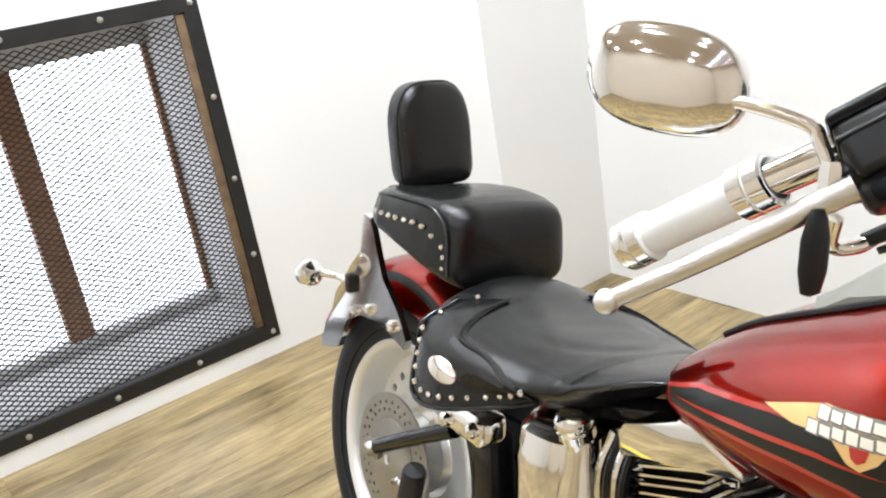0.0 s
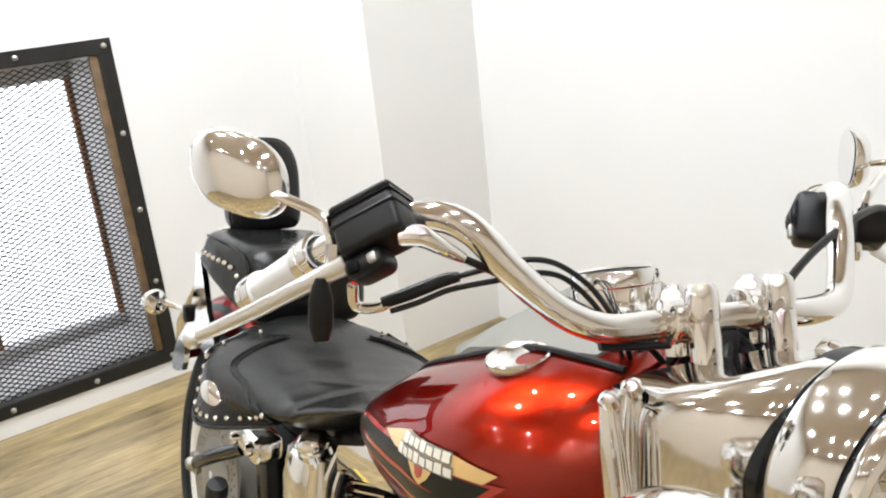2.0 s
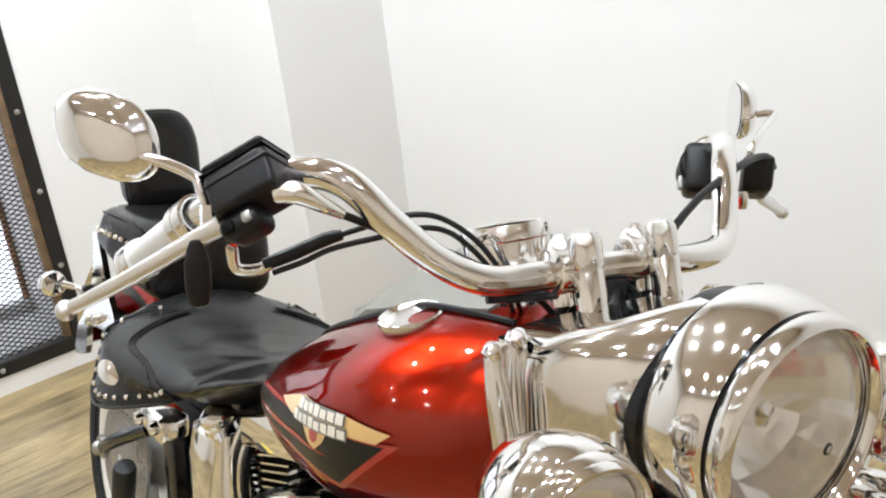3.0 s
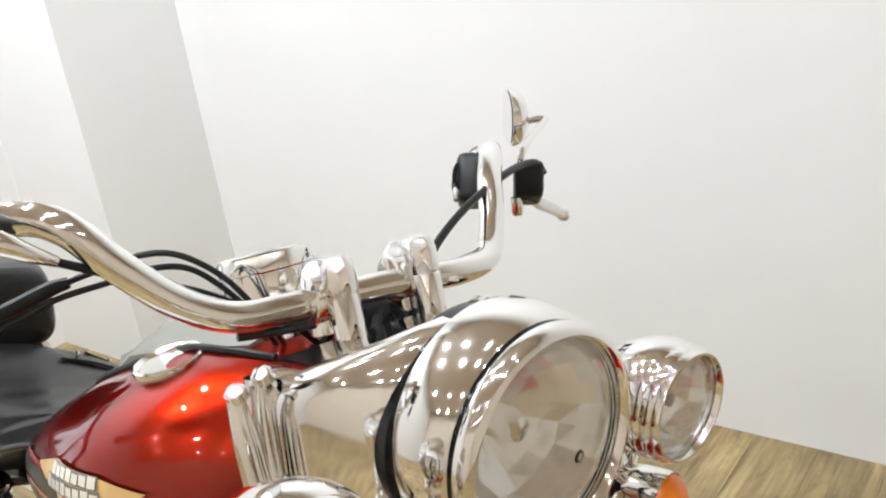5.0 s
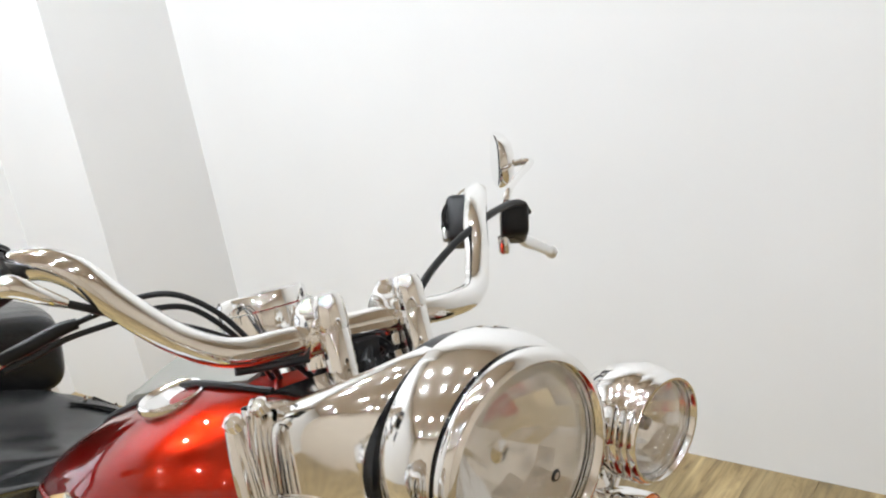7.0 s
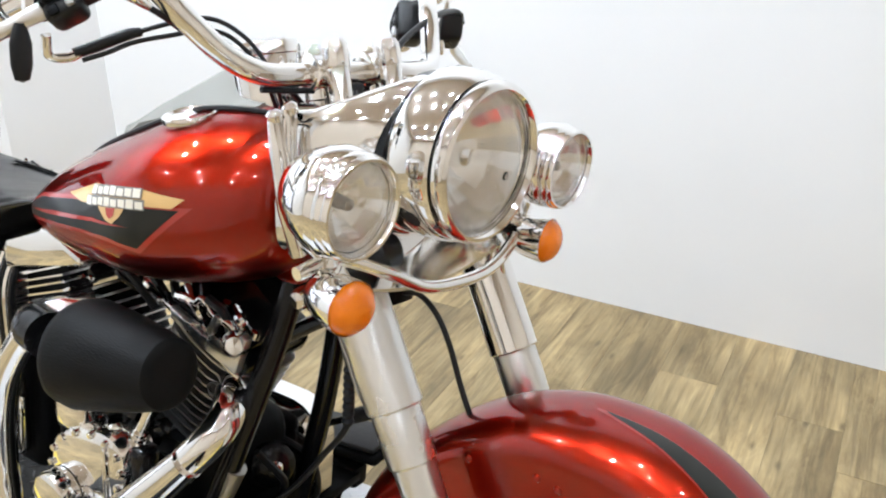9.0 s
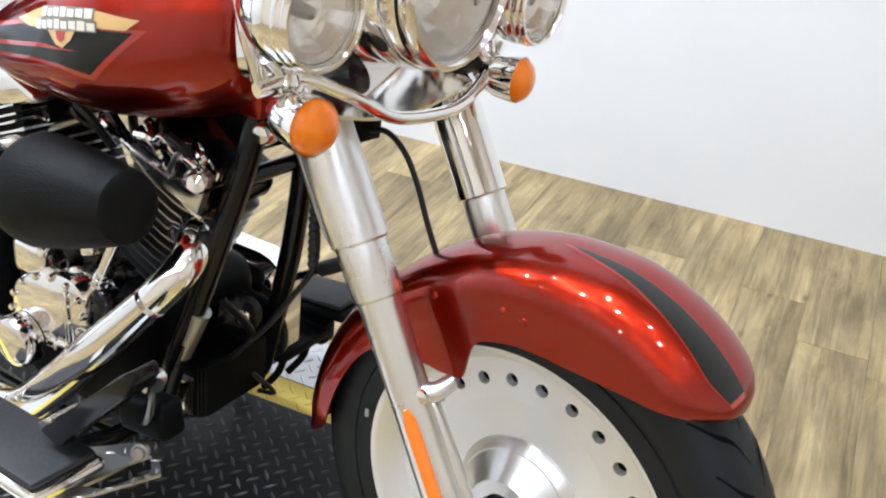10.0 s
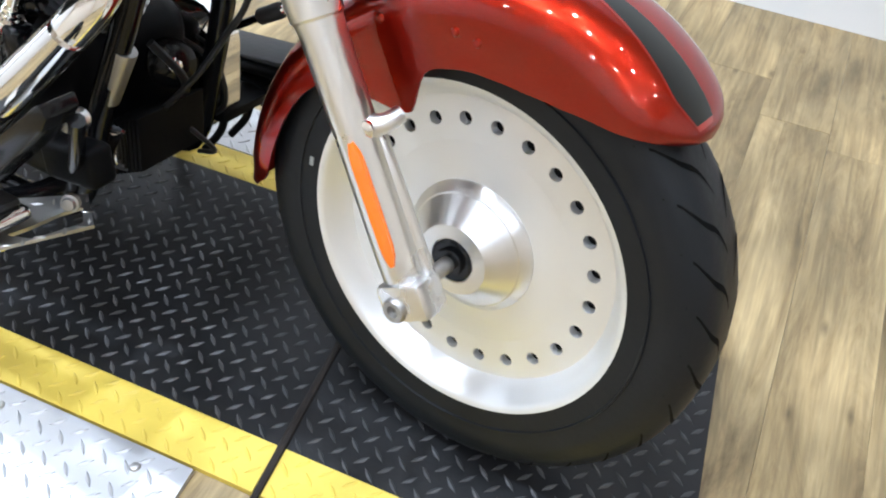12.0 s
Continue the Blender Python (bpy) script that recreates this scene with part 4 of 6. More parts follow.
def control_side(s, grip_in, grip_out, box_at, lever, ball, perch, mirror_at, mirror_n, stem, wide):
    g0, g1 = Vector(grip_in), Vector(grip_out)
    d = (g1 - g0).normalized()
    ln = (g1 - g0).length
    g = part("grip", lathe([(0.0165, 0.0), (0.0205, 0.002), (0.0205, ln * 0.12), (0.019, ln * 0.13), (0.019, ln * 0.16), (0.0205, ln * 0.17), (0.0205, ln * 0.2), (0.0170, ln * 0.22), (0.0170, ln * 0.80), (0.0205, ln * 0.81), (0.0205, ln * 0.86), (0.019, ln * 0.87), (0.019, ln * 0.9), (0.0208, ln * 0.91), (0.0208, ln * 0.97), (0.017, ln * 1.02), (0.0, ln * 1.04)], along(g0, d), 28), SILVERGRIP, bike, "pale metal grip with chrome bands", at=FRONT)
    for f in (0.13, 0.875):
        part("rubber_ring", lathe([(0.0192, 0), (0.0198, 0.001), (0.0198, 0.0035), (0.0192, 0.0045)], along(g0 + d * ln * f, d), 28), RUBBER, g)
    for fa, fb in ((0.0, 0.21), (0.81, 1.0)):
        part("chrome_band", lathe([(0.0185, ln * fa), (0.0211, ln * fa + 0.001), (0.0211, ln * (fa * 0.55 + fb * 0.45)), (0.0196, ln * (fa * 0.5 + fb * 0.5)), (0.0211, ln * (fa * 0.45 + fb * 0.55)), (0.0211, ln * fb - 0.001), (0.0185, ln * fb)], along(g0, d), 28), CHROME, g)
    part("end_band", lathe([(0.0209, 0), (0.0214, 0.001), (0.0214, 0.009), (0.0209, 0.010)], along(g0 + d * ln * 0.905, d), 28), CHROME, g)
    up = Vector((0, 0, 1))
    if s < 0:
        # the reservoir stands ahead of the bar and tips back towards the rider
        u = Vector((0.52, 0.66, 0.50)).normalized()
        v = Vector((-0.61, 0.105, 0.785))
        v = (v - u * v.dot(u)).normalized()
        m = oriented(box_at, u, v.cross(u), v)
        sw = part("switch_housing", moved(box(-0.036, 0.004, -0.018, 0.018, -0.044, -0.022, 0.009, 3), m), PLASTIC, bike, "black switch housing", at=FRONT)
        part("switch_button", moved(box(-0.010, 0.000, -0.021, -0.015, -0.040, -0.030, 0.003), m), DULL, sw)
        part("switch_rocker", moved(box(-0.030, -0.018, -0.021, -0.015, -0.042, -0.030, 0.003), m), SATIN, sw)
        mc = part("master_cylinder", moved(box(-0.032, 0.032, -0.026, 0.026, -0.024, 0.016, 0.006, 3), m), PLASTIC, bike, "black brake fluid reservoir", at=FRONT)
        part("lid", moved(box(-0.032, 0.032, -0.026, 0.026, 0.016, 0.025, 0.005, 3), m), PLASTIC, mc)
        part("rib", moved(box(-0.0335, 0.0335, -0.0275, 0.0275, 0.002, 0.006, 0.002), m), PLASTIC, mc)
        part("lid_edge", moved(box(-0.0325, 0.0325, -0.0265, 0.0265, 0.0145, 0.0165), m), BLACKMETAL, mc)
        for q in (-0.022, 0.022):
            part("lid_screw", moved(lathe([(0.0, 0.0035), (0.003, 0.003), (0.0042, 0)], Matrix.Translation((q, -0.014, 0.025)), 12), m), DULL, mc)
    else:
        # ribbed housing inside the bar's bend, perch outside it
        side = d.cross(up).normalized()
        m = oriented(box_at, d, side, side.cross(d).normalized())
        sw = part("switch_housing", moved(box(-0.022, 0.024, -0.022, 0.022, -0.034, 0.032, 0.010, 3), m), PLASTIC, bike, "ribbed black switch housing", at=FRONT)
        for k in range(4):
            part("rib", lathe([(0.024, -0.002), (0.029, -0.001), (0.029, 0.001), (0.024, 0.002)], m @ Matrix.Translation((-0.016 + 0.011 * k, 0, 0)) @ pose(0, 0, 0, 0, 90, 0), 24), BLACKMETAL, sw)
        part("switch_button", moved(box(-0.008, 0.006, -0.028, -0.020, -0.028, -0.010, 0.003), m), DULL, sw)
        mc = part("clutch_perch", moved(box(-0.022, 0.022, -0.018, 0.018, -0.024, 0.022, 0.008, 3), oriented((1.112, 0.318, 1.040), d, side, up)), PLASTIC, bike, "black clutch perch", at=FRONT)
        part("perch_bolt", lathe([(0.0, 0.014), (0.006, 0.013), (0.008, 0.008), (0.008, -0.010)], along((1.105, 0.305, 1.012), (0.1, 0, -1)), 14), CHROME, mc)
    b0, b1, b2 = [Vector(p) for p in lever]
    bl = bmesh.new()
    line = spline([b0, b1, b2, Vector(ball)], 8)
    loops = []
    for i, p in enumerate(line):
        f = i / (len(line) - 1)
        dd = (line[min(i + 1, len(line) - 1)] - line[max(i - 1, 0)]).normalized()
        a = up.cross(dd).normalized()
        b = dd.cross(a)
        wd, th = 0.0055 + 0.002 * math.sin(math.pi * f), 0.0095 - 0.003 * f
        loops.append([p + a * (wd * u) + b * (th * v) for u, v in oval(1, 1, 14, 2.6)])
    skin(bl, loops)
    lv = part("lever", bl, STEEL, bike, "polished alloy lever", at=FRONT)
    part("lever_ball", lathe([(0.0, -0.0098), (0.005, -0.0085), (0.0085, -0.005), (0.0098, 0), (0.0085, 0.005), (0.005, 0.0085), (0.0, 0.0098)], along(ball, (0, 0, 1)), 20), STEEL, lv)
    part("perch", tube([perch[0], perch[1]], [0.012, 0.010], 14, smooth=False), PLASTIC, lv)
    # mirror: chrome shell, glass and stem
    n = Vector(mirror_n).normalized()          # the way the glass faces
    a = up.cross(n).normalized()
    b = n.cross(a)
    mm = oriented(mirror_at, a, b, n)
    shape = []
    for k in range(40):
        q = 2 * math.pi * k / 40
        x, z = wide * math.copysign(abs(math.cos(q)) ** 0.8, math.cos(q)), 0.0385 * math.copysign(abs(math.sin(q)) ** 0.8, math.sin(q))
        z += 0.13 * x * -s
        shape.append((x, z))
    bm = bmesh.new()
    loops = [[mm @ Vector((x * f, z * f, h)) for x, z in shape] for f, h in ((0.93, 0.001), (1.0, 0.0), (1.01, -0.003), (0.985, -0.009), (0.91, -0.015), (0.74, -0.021), (0.47, -0.0245), (0.15, -0.026))]
    skin(bm, loops)
    mr = part("mirror", bm, CHROME, bike, "chrome handlebar mirror", at=FRONT)
    bm = bmesh.new()
    bm.faces.new([bm.verts.new(mm @ Vector((x * 0.93, z * 0.93, 0.002))) for x, z in shape])
    part("mirror_glass", bm, shade("mirror_silver", (0.9, 0.9, 0.9), 0.01, 1.0), mr)
    part("stem", tube([*stem, mm @ Vector((0, -0.008, -0.018))], 0.0050, 12), CHROME, mr)
    part("stem_nut", lathe([(0.0, 0.008), (0.007, 0.008), (0.008, 0.0), (0.008, -0.012)], along(stem[0], (0, 0, 1)), 6), CHROME, mr)
    return sw


control_side(-1, (1.056, -0.367, 1.056), (0.943, -0.406, 0.982), (1.122, -0.338, 1.094),
             [(1.122, -0.366, 1.062), (1.104, -0.386, 1.046), (1.060, -0.436, 1.006)], (1.019, -0.482, 0.972), ((1.108, -0.35, 1.066), (1.122, -0.368, 1.060)),
             (1.0095, -0.429, 1.1264), (-0.54, 0.842, 0.0), [(1.108, -0.373, 1.070), (1.100, -0.376, 1.088), (1.091, -0.380, 1.100), (1.060, -0.410, 1.113)], 0.0575)
control_side(1, (1.048, 0.300, 1.064), (0.968, 0.368, 1.0), (1.064, 0.270, 1.044),
             [(1.110, 0.330, 1.022), (1.090, 0.362, 1.004), (1.066, 0.415, 0.984)], (1.045, 0.466, 0.963), ((1.112, 0.312, 1.030), (1.110, 0.332, 1.020)),
             (0.996, 0.4023, 1.1065), (-0.594, -0.804, 0.0), [(1.100, 0.316, 1.055), (1.098, 0.322, 1.078), (1.075, 0.370, 1.094), (1.042, 0.428, 1.103), (1.030, 0.426, 1.104)], 0.0442)
# cables
for name, pts, r, mat in (
        ("throttle_cable", [(1.101, -0.321, 1.015), (1.112, -0.296, 1.026), (1.124, -0.268, 1.038), (1.146, -0.236, 1.052), (1.158, -0.205, 1.060), (1.168, -0.178, 1.056), (1.182, -0.150, 1.036), (1.186, -0.125, 1.006), (1.180, -0.10, 0.972), (1.16, -0.07, 0.93)], 0.0028, PLASTIC),
        ("throttle_cable", [(1.108, -0.318, 1.008), (1.120, -0.294, 1.018), (1.130, -0.268, 1.030), (1.148, -0.230, 1.040), (1.156, -0.198, 1.046), (1.164, -0.170, 1.042), (1.174, -0.145, 1.022), (1.176, -0.12, 0.992), (1.165, -0.09, 0.95)], 0.0028, PLASTIC),
        ("brake_hose", [(1.176, -0.285, 1.075), (1.172, -0.258, 1.062), (1.160, -0.215, 1.040), (1.164, -0.165, 1.020), (1.178, -0.125, 0.998), (1.186, -0.08, 0.97), (1.19, -0.05, 0.94)], 0.0036, PLASTIC),
        ("lower_wire", [(1.205, -0.150, 0.984), (1.212, -0.115, 0.982), (1.222, -0.07, 0.980), (1.23, -0.03, 0.965)], 0.004, PLASTIC),
        ("clutch_cable", [(1.122, 0.335, 1.052), (1.130, 0.312, 1.068), (1.140, 0.275, 1.071), (1.162, 0.215, 1.066), (1.189, 0.130, 1.045), (1.214, 0.062, 1.014), (1.222, 0.03, 0.96)], 0.0046, PLASTIC)):
    part(name, tube(pts, r, 10), mat, bike, at=FRONT)
part("cable_sleeve", tube([(1.100, -0.323, 1.014), (1.110, -0.300, 1.024), (1.122, -0.272, 1.037), (1.128, -0.258, 1.041)], [0.0058, 0.0066, 0.0064, 0.0050], 12), PLASTIC, bike, at=FRONT)
part("hose_fitting", tube([(1.158, -0.330, 1.092), (1.170, -0.318, 1.094), (1.176, -0.298, 1.083), (1.176, -0.280, 1.073)], [0.0085, 0.0100, 0.0070, 0.0045], 14), CHROME, bike, at=FRONT)
part("throttle_boot", moved(lathe([(0.0, -0.030), (0.008, -0.027), (0.0115, -0.012), (0.0115, 0.010), (0.008, 0.024), (0.005, 0.030)], Matrix.Diagonal((0.6, 1, 1, 1)), 20), Matrix.Translation((1.113, -0.387, 1.018))), PLASTIC, bike, at=FRONT)
part("elbow", tube([(1.098, -0.352, 1.034), (1.092, -0.346, 1.012), (1.098, -0.328, 1.010), (1.104, -0.314, 1.018)], 0.0055, 10), CHROME, bike, at=FRONT)
for pts, r in (([(1.33, -0.02, 0.735), (1.368, -0.02, 0.745), (1.40, -0.02, 0.728), (1.425, -0.02, 0.695), (1.448, -0.02, 0.65), (1.468, -0.02, 0.615)], 0.0038),):
    part("front_brake_line", tube(pts, r, 10), PLASTIC, bike, at=FRONT)
part("hose_junction", box(1.315, 1.345, -0.04, 0.0, 0.725, 0.765, 0.004), SATIN, bike, at=FRONT)

# ---- fuel tank ----
TANK = [(0.748, 0.080, 0.762, 0.744), (0.760, 0.112, 0.774, 0.728), (0.79, 0.142, 0.799, 0.709), (0.85, 0.171, 0.841, 0.696), (0.92, 0.193, 0.878, 0.690), (1.00, 0.210, 0.914, 0.690), (1.08, 0.219, 0.946, 0.697), (1.15, 0.204, 0.957, 0.712), (1.20, 0.178, 0.955, 0.730), (1.235, 0.148, 0.943, 0.752), (1.255, 0.112, 0.925, 0.775), (1.262, 0.07, 0.90, 0.80)]


def tank_row(x):
    return smooth_rows(TANK, x)


def tank_top(x, y):
    """The height of the tank's upper face."""
    w, zt, zb = tank_row(x)
    return zb + 0.44 * (zt - zb) + 0.56 * (zt - zb) * max(0.0, 1 - min(1.0, abs(y) / w) ** 2.2) ** (1 / 2.5)


def tank_side(x, z):
    """Half the tank's width at a place on its side."""
    w, zt, zb = tank_row(x)
    zc, h = zb + 0.44 * (zt - zb), (0.56 if z > zb + 0.44 * (zt - zb) else 0.44) * (zt - zb)
    f = min(1.0, abs(z - zc) / h)
    return w * max(0.0, 1 - f ** 2.5) ** (1 / 2.2)


bm = bmesh.new()
loops = []
xs = [float(np.interp(k / 44, [i / (len(TANK) - 1) for i in range(len(TANK))], [r[0] for r in TANK])) for k in range(45)]
for x in xs:
    w, zt, zb = tank_row(x)
    zc = zb + 0.44 * (zt - zb)
    lp = []
    for k in range(64):
        a = 2 * math.pi * k / 64
        c, s = math.cos(a), math.sin(a)
        h = (0.56 if s > 0 else 0.44) * (zt - zb)
        z = zc + h * math.copysign(abs(s) ** 0.8, s)
        f = abs(z - zc) / h
        lp.append((x, math.copysign(w * max(0.0, 1 - min(1, f) ** 2.5) ** (1 / 2.2), c), z))
    loops.append(lp)
skin(bm, loops)
tank = part("fuel_tank", bm, RED, bike, "candy red teardrop fuel tank with painted flames")
md = tank.modifiers.new("smooth", "SUBSURF")
md.levels = md.render_levels = 1


def decal(name, outline, material, lift, parent=tank, cuts=5):
    """A painted shape on the tank's right side, from an outline in x and z."""
    bm = bmesh.new()
    f = bm.faces.new([bm.verts.new((x, 0, z)) for x, z in outline])
    bmesh.ops.triangulate(bm, faces=[f])
    for _ in range(4):
        bmesh.ops.subdivide_edges(bm, edges=[e for e in bm.edges if e.calc_length() > 0.009], cuts=1, use_grid_fill=True)
        bmesh.ops.triangulate(bm, faces=[g for g in bm.faces if len(g.verts) > 4])
    for v in bm.verts:
        v.co.y = -tank_side(v.co.x, v.co.z) - lift
    return part(name, bm, material, parent)


decal("flame_outline", [(0.79, 0.764), (0.86, 0.796), (0.97, 0.822), (1.10, 0.842), (1.180, 0.848), (1.112, 0.779), (1.06, 0.785), (1.0, 0.780), (0.90, 0.764), (0.80, 0.744)], LINE, 0.0016)
decal("flame", [(0.797, 0.763), (0.86, 0.791), (0.97, 0.817), (1.10, 0.838), (1.166, 0.8435), (1.110, 0.786), (1.06, 0.790), (1.0, 0.785), (0.90, 0.769), (0.805, 0.750)], STRIPE, 0.0024)
decal("flame_tongue", [(0.81, 0.762), (0.92, 0.788), (1.03, 0.808), (1.10, 0.812), (1.03, 0.803), (0.92, 0.782)], LINE, 0.0031)
decal("wing", [(0.962, 0.823), (1.0, 0.839), (1.03, 0.851), (1.12, 0.861), (1.172, 0.858), (1.158, 0.845), (1.12, 0.842), (1.048, 0.829), (1.0, 0.821)], GOLD, 0.0034)
decal("shield", [(1.040, 0.830), (1.068, 0.835), (1.096, 0.837), (1.088, 0.823), (1.074, 0.811), (1.062, 0.813), (1.054, 0.820)], GOLD, 0.0040)
decal("shield_mark", [(1.062, 0.829), (1.080, 0.832), (1.078, 0.822), (1.071, 0.817), (1.065, 0.820)], LINE, 0.0046)
for x0, z0, n, wd, hh in ((1.026, 0.8385, 7, 0.0134, 0.0118), (1.018, 0.8235, 8, 0.0134, 0.0118)):
    for k in range(n):
        x, z = x0 + k * wd, z0 + k * wd * 0.150 + 0.0012 * math.sin(math.pi * k / (n - 1))
        decal("letter_backing", [(x - 0.0016, z - 0.0016), (x + wd * 0.96, z - 0.0002), (x + wd * 0.96 - 0.001, z + hh + 0.0008), (x - 0.0026, z + hh - 0.0008)], GREYLINE, 0.0046)
        top = z + hh - 0.0009 * ((k * 5) % 3)
        decal("letter_bar", [(x + 0.0006 * (k % 2), z + 0.0005 * (k % 3)), (x + wd * 0.84, z + 0.0012), (x + wd * 0.84 - 0.0012, top), (x - 0.0010, top - 0.0014)], CREAM, 0.0053)
cap = lathe([(0.0, -0.0012), (0.012, -0.0008), (0.024, 0.0012), (0.0285, 0.0022), (0.0305, 0.0050), (0.0330, 0.0060), (0.0352, 0.0046), (0.0356, 0.0010), (0.0350, -0.003), (0.032, -0.005), (0.031, -0.014)], along((1.092, -0.114, 0.9345), (-0.10, -0.19, 1)), 40)
part("filler_cap", cap, CHROME, tank, "chrome fuel filler cap")
# console on the tank's middle: a trim strip, a rising housing and the speedometer
CON = [(0.926, -0.086, 0.876, -0.080, 0.892), (0.939, -0.088, 0.885, -0.070, 0.901), (0.965, -0.090, 0.903, -0.050, 0.926), (0.993, -0.090, 0.912, -0.020, 0.951), (1.020, -0.089, 0.921, 0.012, 0.978), (1.049, -0.088, 0.930, 0.040, 1.003), (1.09, -0.086, 0.942, 0.045, 1.012), (1.14, -0.080, 0.952, 0.040, 1.003), (1.162, -0.070, 0.955, 0.030, 0.980)]
loops = []
for x, y0, z0, y1, z1 in CON:
    mid = [(y0 + (y1 - y0) * f, z0 + (z1 - z0) * f) for f in (0.0, 0.25, 0.5, 0.75, 0.95)]
    loops.append([(x, y0, z0 - 0.03)] + [(x, y, z) for y, z in mid] + [(x, y1 + 0.006, z1), (x, y1 + 0.018, z1 - 0.004), (x, y1 + 0.05, z0), (x, y1 + 0.06, z0 - 0.03)])
con = part("console", skin(bmesh.new(), loops), SILVERGREY, bike, "pale grey satin tank console with a speedometer")
sd = Vector((-0.26, 0, 1)).normalized()
part("speedometer_ring", lathe([(0.044, -0.014), (0.0475, -0.010), (0.0475, 0.002), (0.045, 0.006), (0.041, 0.004)], along((1.122, -0.016, 1.021), sd), 40), CHROME, con)
part("speedometer_dial", lathe([(0.0, 0.003), (0.043, 0.003)], along((1.122, -0.016, 1.020), sd), 40), DIAL, con)
part("speedometer_shell", lathe([(0.046, -0.010), (0.0465, -0.014), (0.0455, -0.05), (0.043, -0.085)], along((1.122, -0.016, 1.021), sd), 40), CHROME, con)
part("ignition_switch", lathe([(0.0, 0.014), (0.012, 0.013), (0.015, 0.008), (0.015, -0.01)], along((0.985, 0.0, 0.930), sd), 24), CHROME, con)
trim = [(x, y, tank_top(x, y) + 0.002) for x, y in ((0.80, -0.060), (0.84, -0.070), (0.88, -0.080), (0.92, -0.088), (0.97, -0.092), (1.03, -0.092), (1.09, -0.090), (1.15, -0.084), (1.20, -0.068))]
part("console_trim", tube(trim, 0.0042, 8), PLASTIC, con)

# ---- seats ----
SEAT = [(0.325, 0.105, 0.744, 0.671), (0.35, 0.152, 0.762, 0.654), (0.39, 0.196, 0.757, 0.645), (0.45, 0.211, 0.746, 0.634), (0.52, 0.206, 0.738, 0.627), (0.59, 0.190, 0.731, 0.634), (0.65, 0.173, 0.731, 0.656), (0.71, 0.156, 0.743, 0.690), (0.77, 0.134, 0.760, 0.722), (0.82, 0.110, 0.776, 0.742), (0.86, 0.085, 0.792, 0.760)]
SEATAT = pose(0, -0.033, 0.675, -10.3) @ pose(0, 0, -0.68)      # the seat tips a little further than the frame


def seat_row(x):
    return smooth_rows(SEAT, x)


def seat_side(x, z):
    w, zt, zb = seat_row(x)
    zc = zb + 0.42 * (zt - zb)
    h = (0.58 if z > zc else 0.42) * (zt - zb)
    return w * max(0.0, 1 - min(1.0, abs(z - zc) / h) ** 1.7) ** (1 / 2.0)


loops = []
for k in range(45):
    x = 0.325 + 0.535 * k / 44
    w, zt, zb = seat_row(x)
    zc = zb + 0.42 * (zt - zb)
    lp = []
    for q in range(56):
        a = 2 * math.pi * q / 56
        c, s = math.cos(a), math.sin(a)
        h = (0.58 if s > 0 else 0.42) * (zt - zb)
        z = zc + h * math.copysign(abs(s) ** 0.85, s)
        y = math.copysign(w * max(0.0, 1 - min(1, abs(z - zc) / h) ** 1.7) ** (1 / 2.0), c)
        dip = -0.010 * math.exp(-((x - 0.50) / 0.10) ** 2 - (y / 0.10) ** 2) if s > 0 else 0
        crease = -0.0035 * math.exp(-((math.hypot((x - 0.47) / 1.35, y) - 0.125) / 0.007) ** 2) if s > 0 and x < 0.655 else 0
        crease += -0.005 * math.exp(-((x - 0.665) / 0.006) ** 2) if s > -0.3 else 0
        crease += 0.004 * noise.noise(Vector((x * 9 + y * 6, z * 55, 2.0))) * max(0.0, min(1.0, (abs(y) / max(w, 0.01) - 0.5) * 3)) if x > 0.55 else 0
        ruck = 0.0011 * noise.noise(Vector((x * 30, y * 16, z * 16)))
        lp.append((x, y * (1 + ruck), z + dip + crease + ruck))
    loops.append(lp)
seat = part("seat", skin(bmesh.new(), loops), LEATHER, bike, "black leather solo seat with a studded skirt", at=SEATAT)
md = seat.modifiers.new("smooth", "SUBSURF")
md.levels = md.render_levels = 1


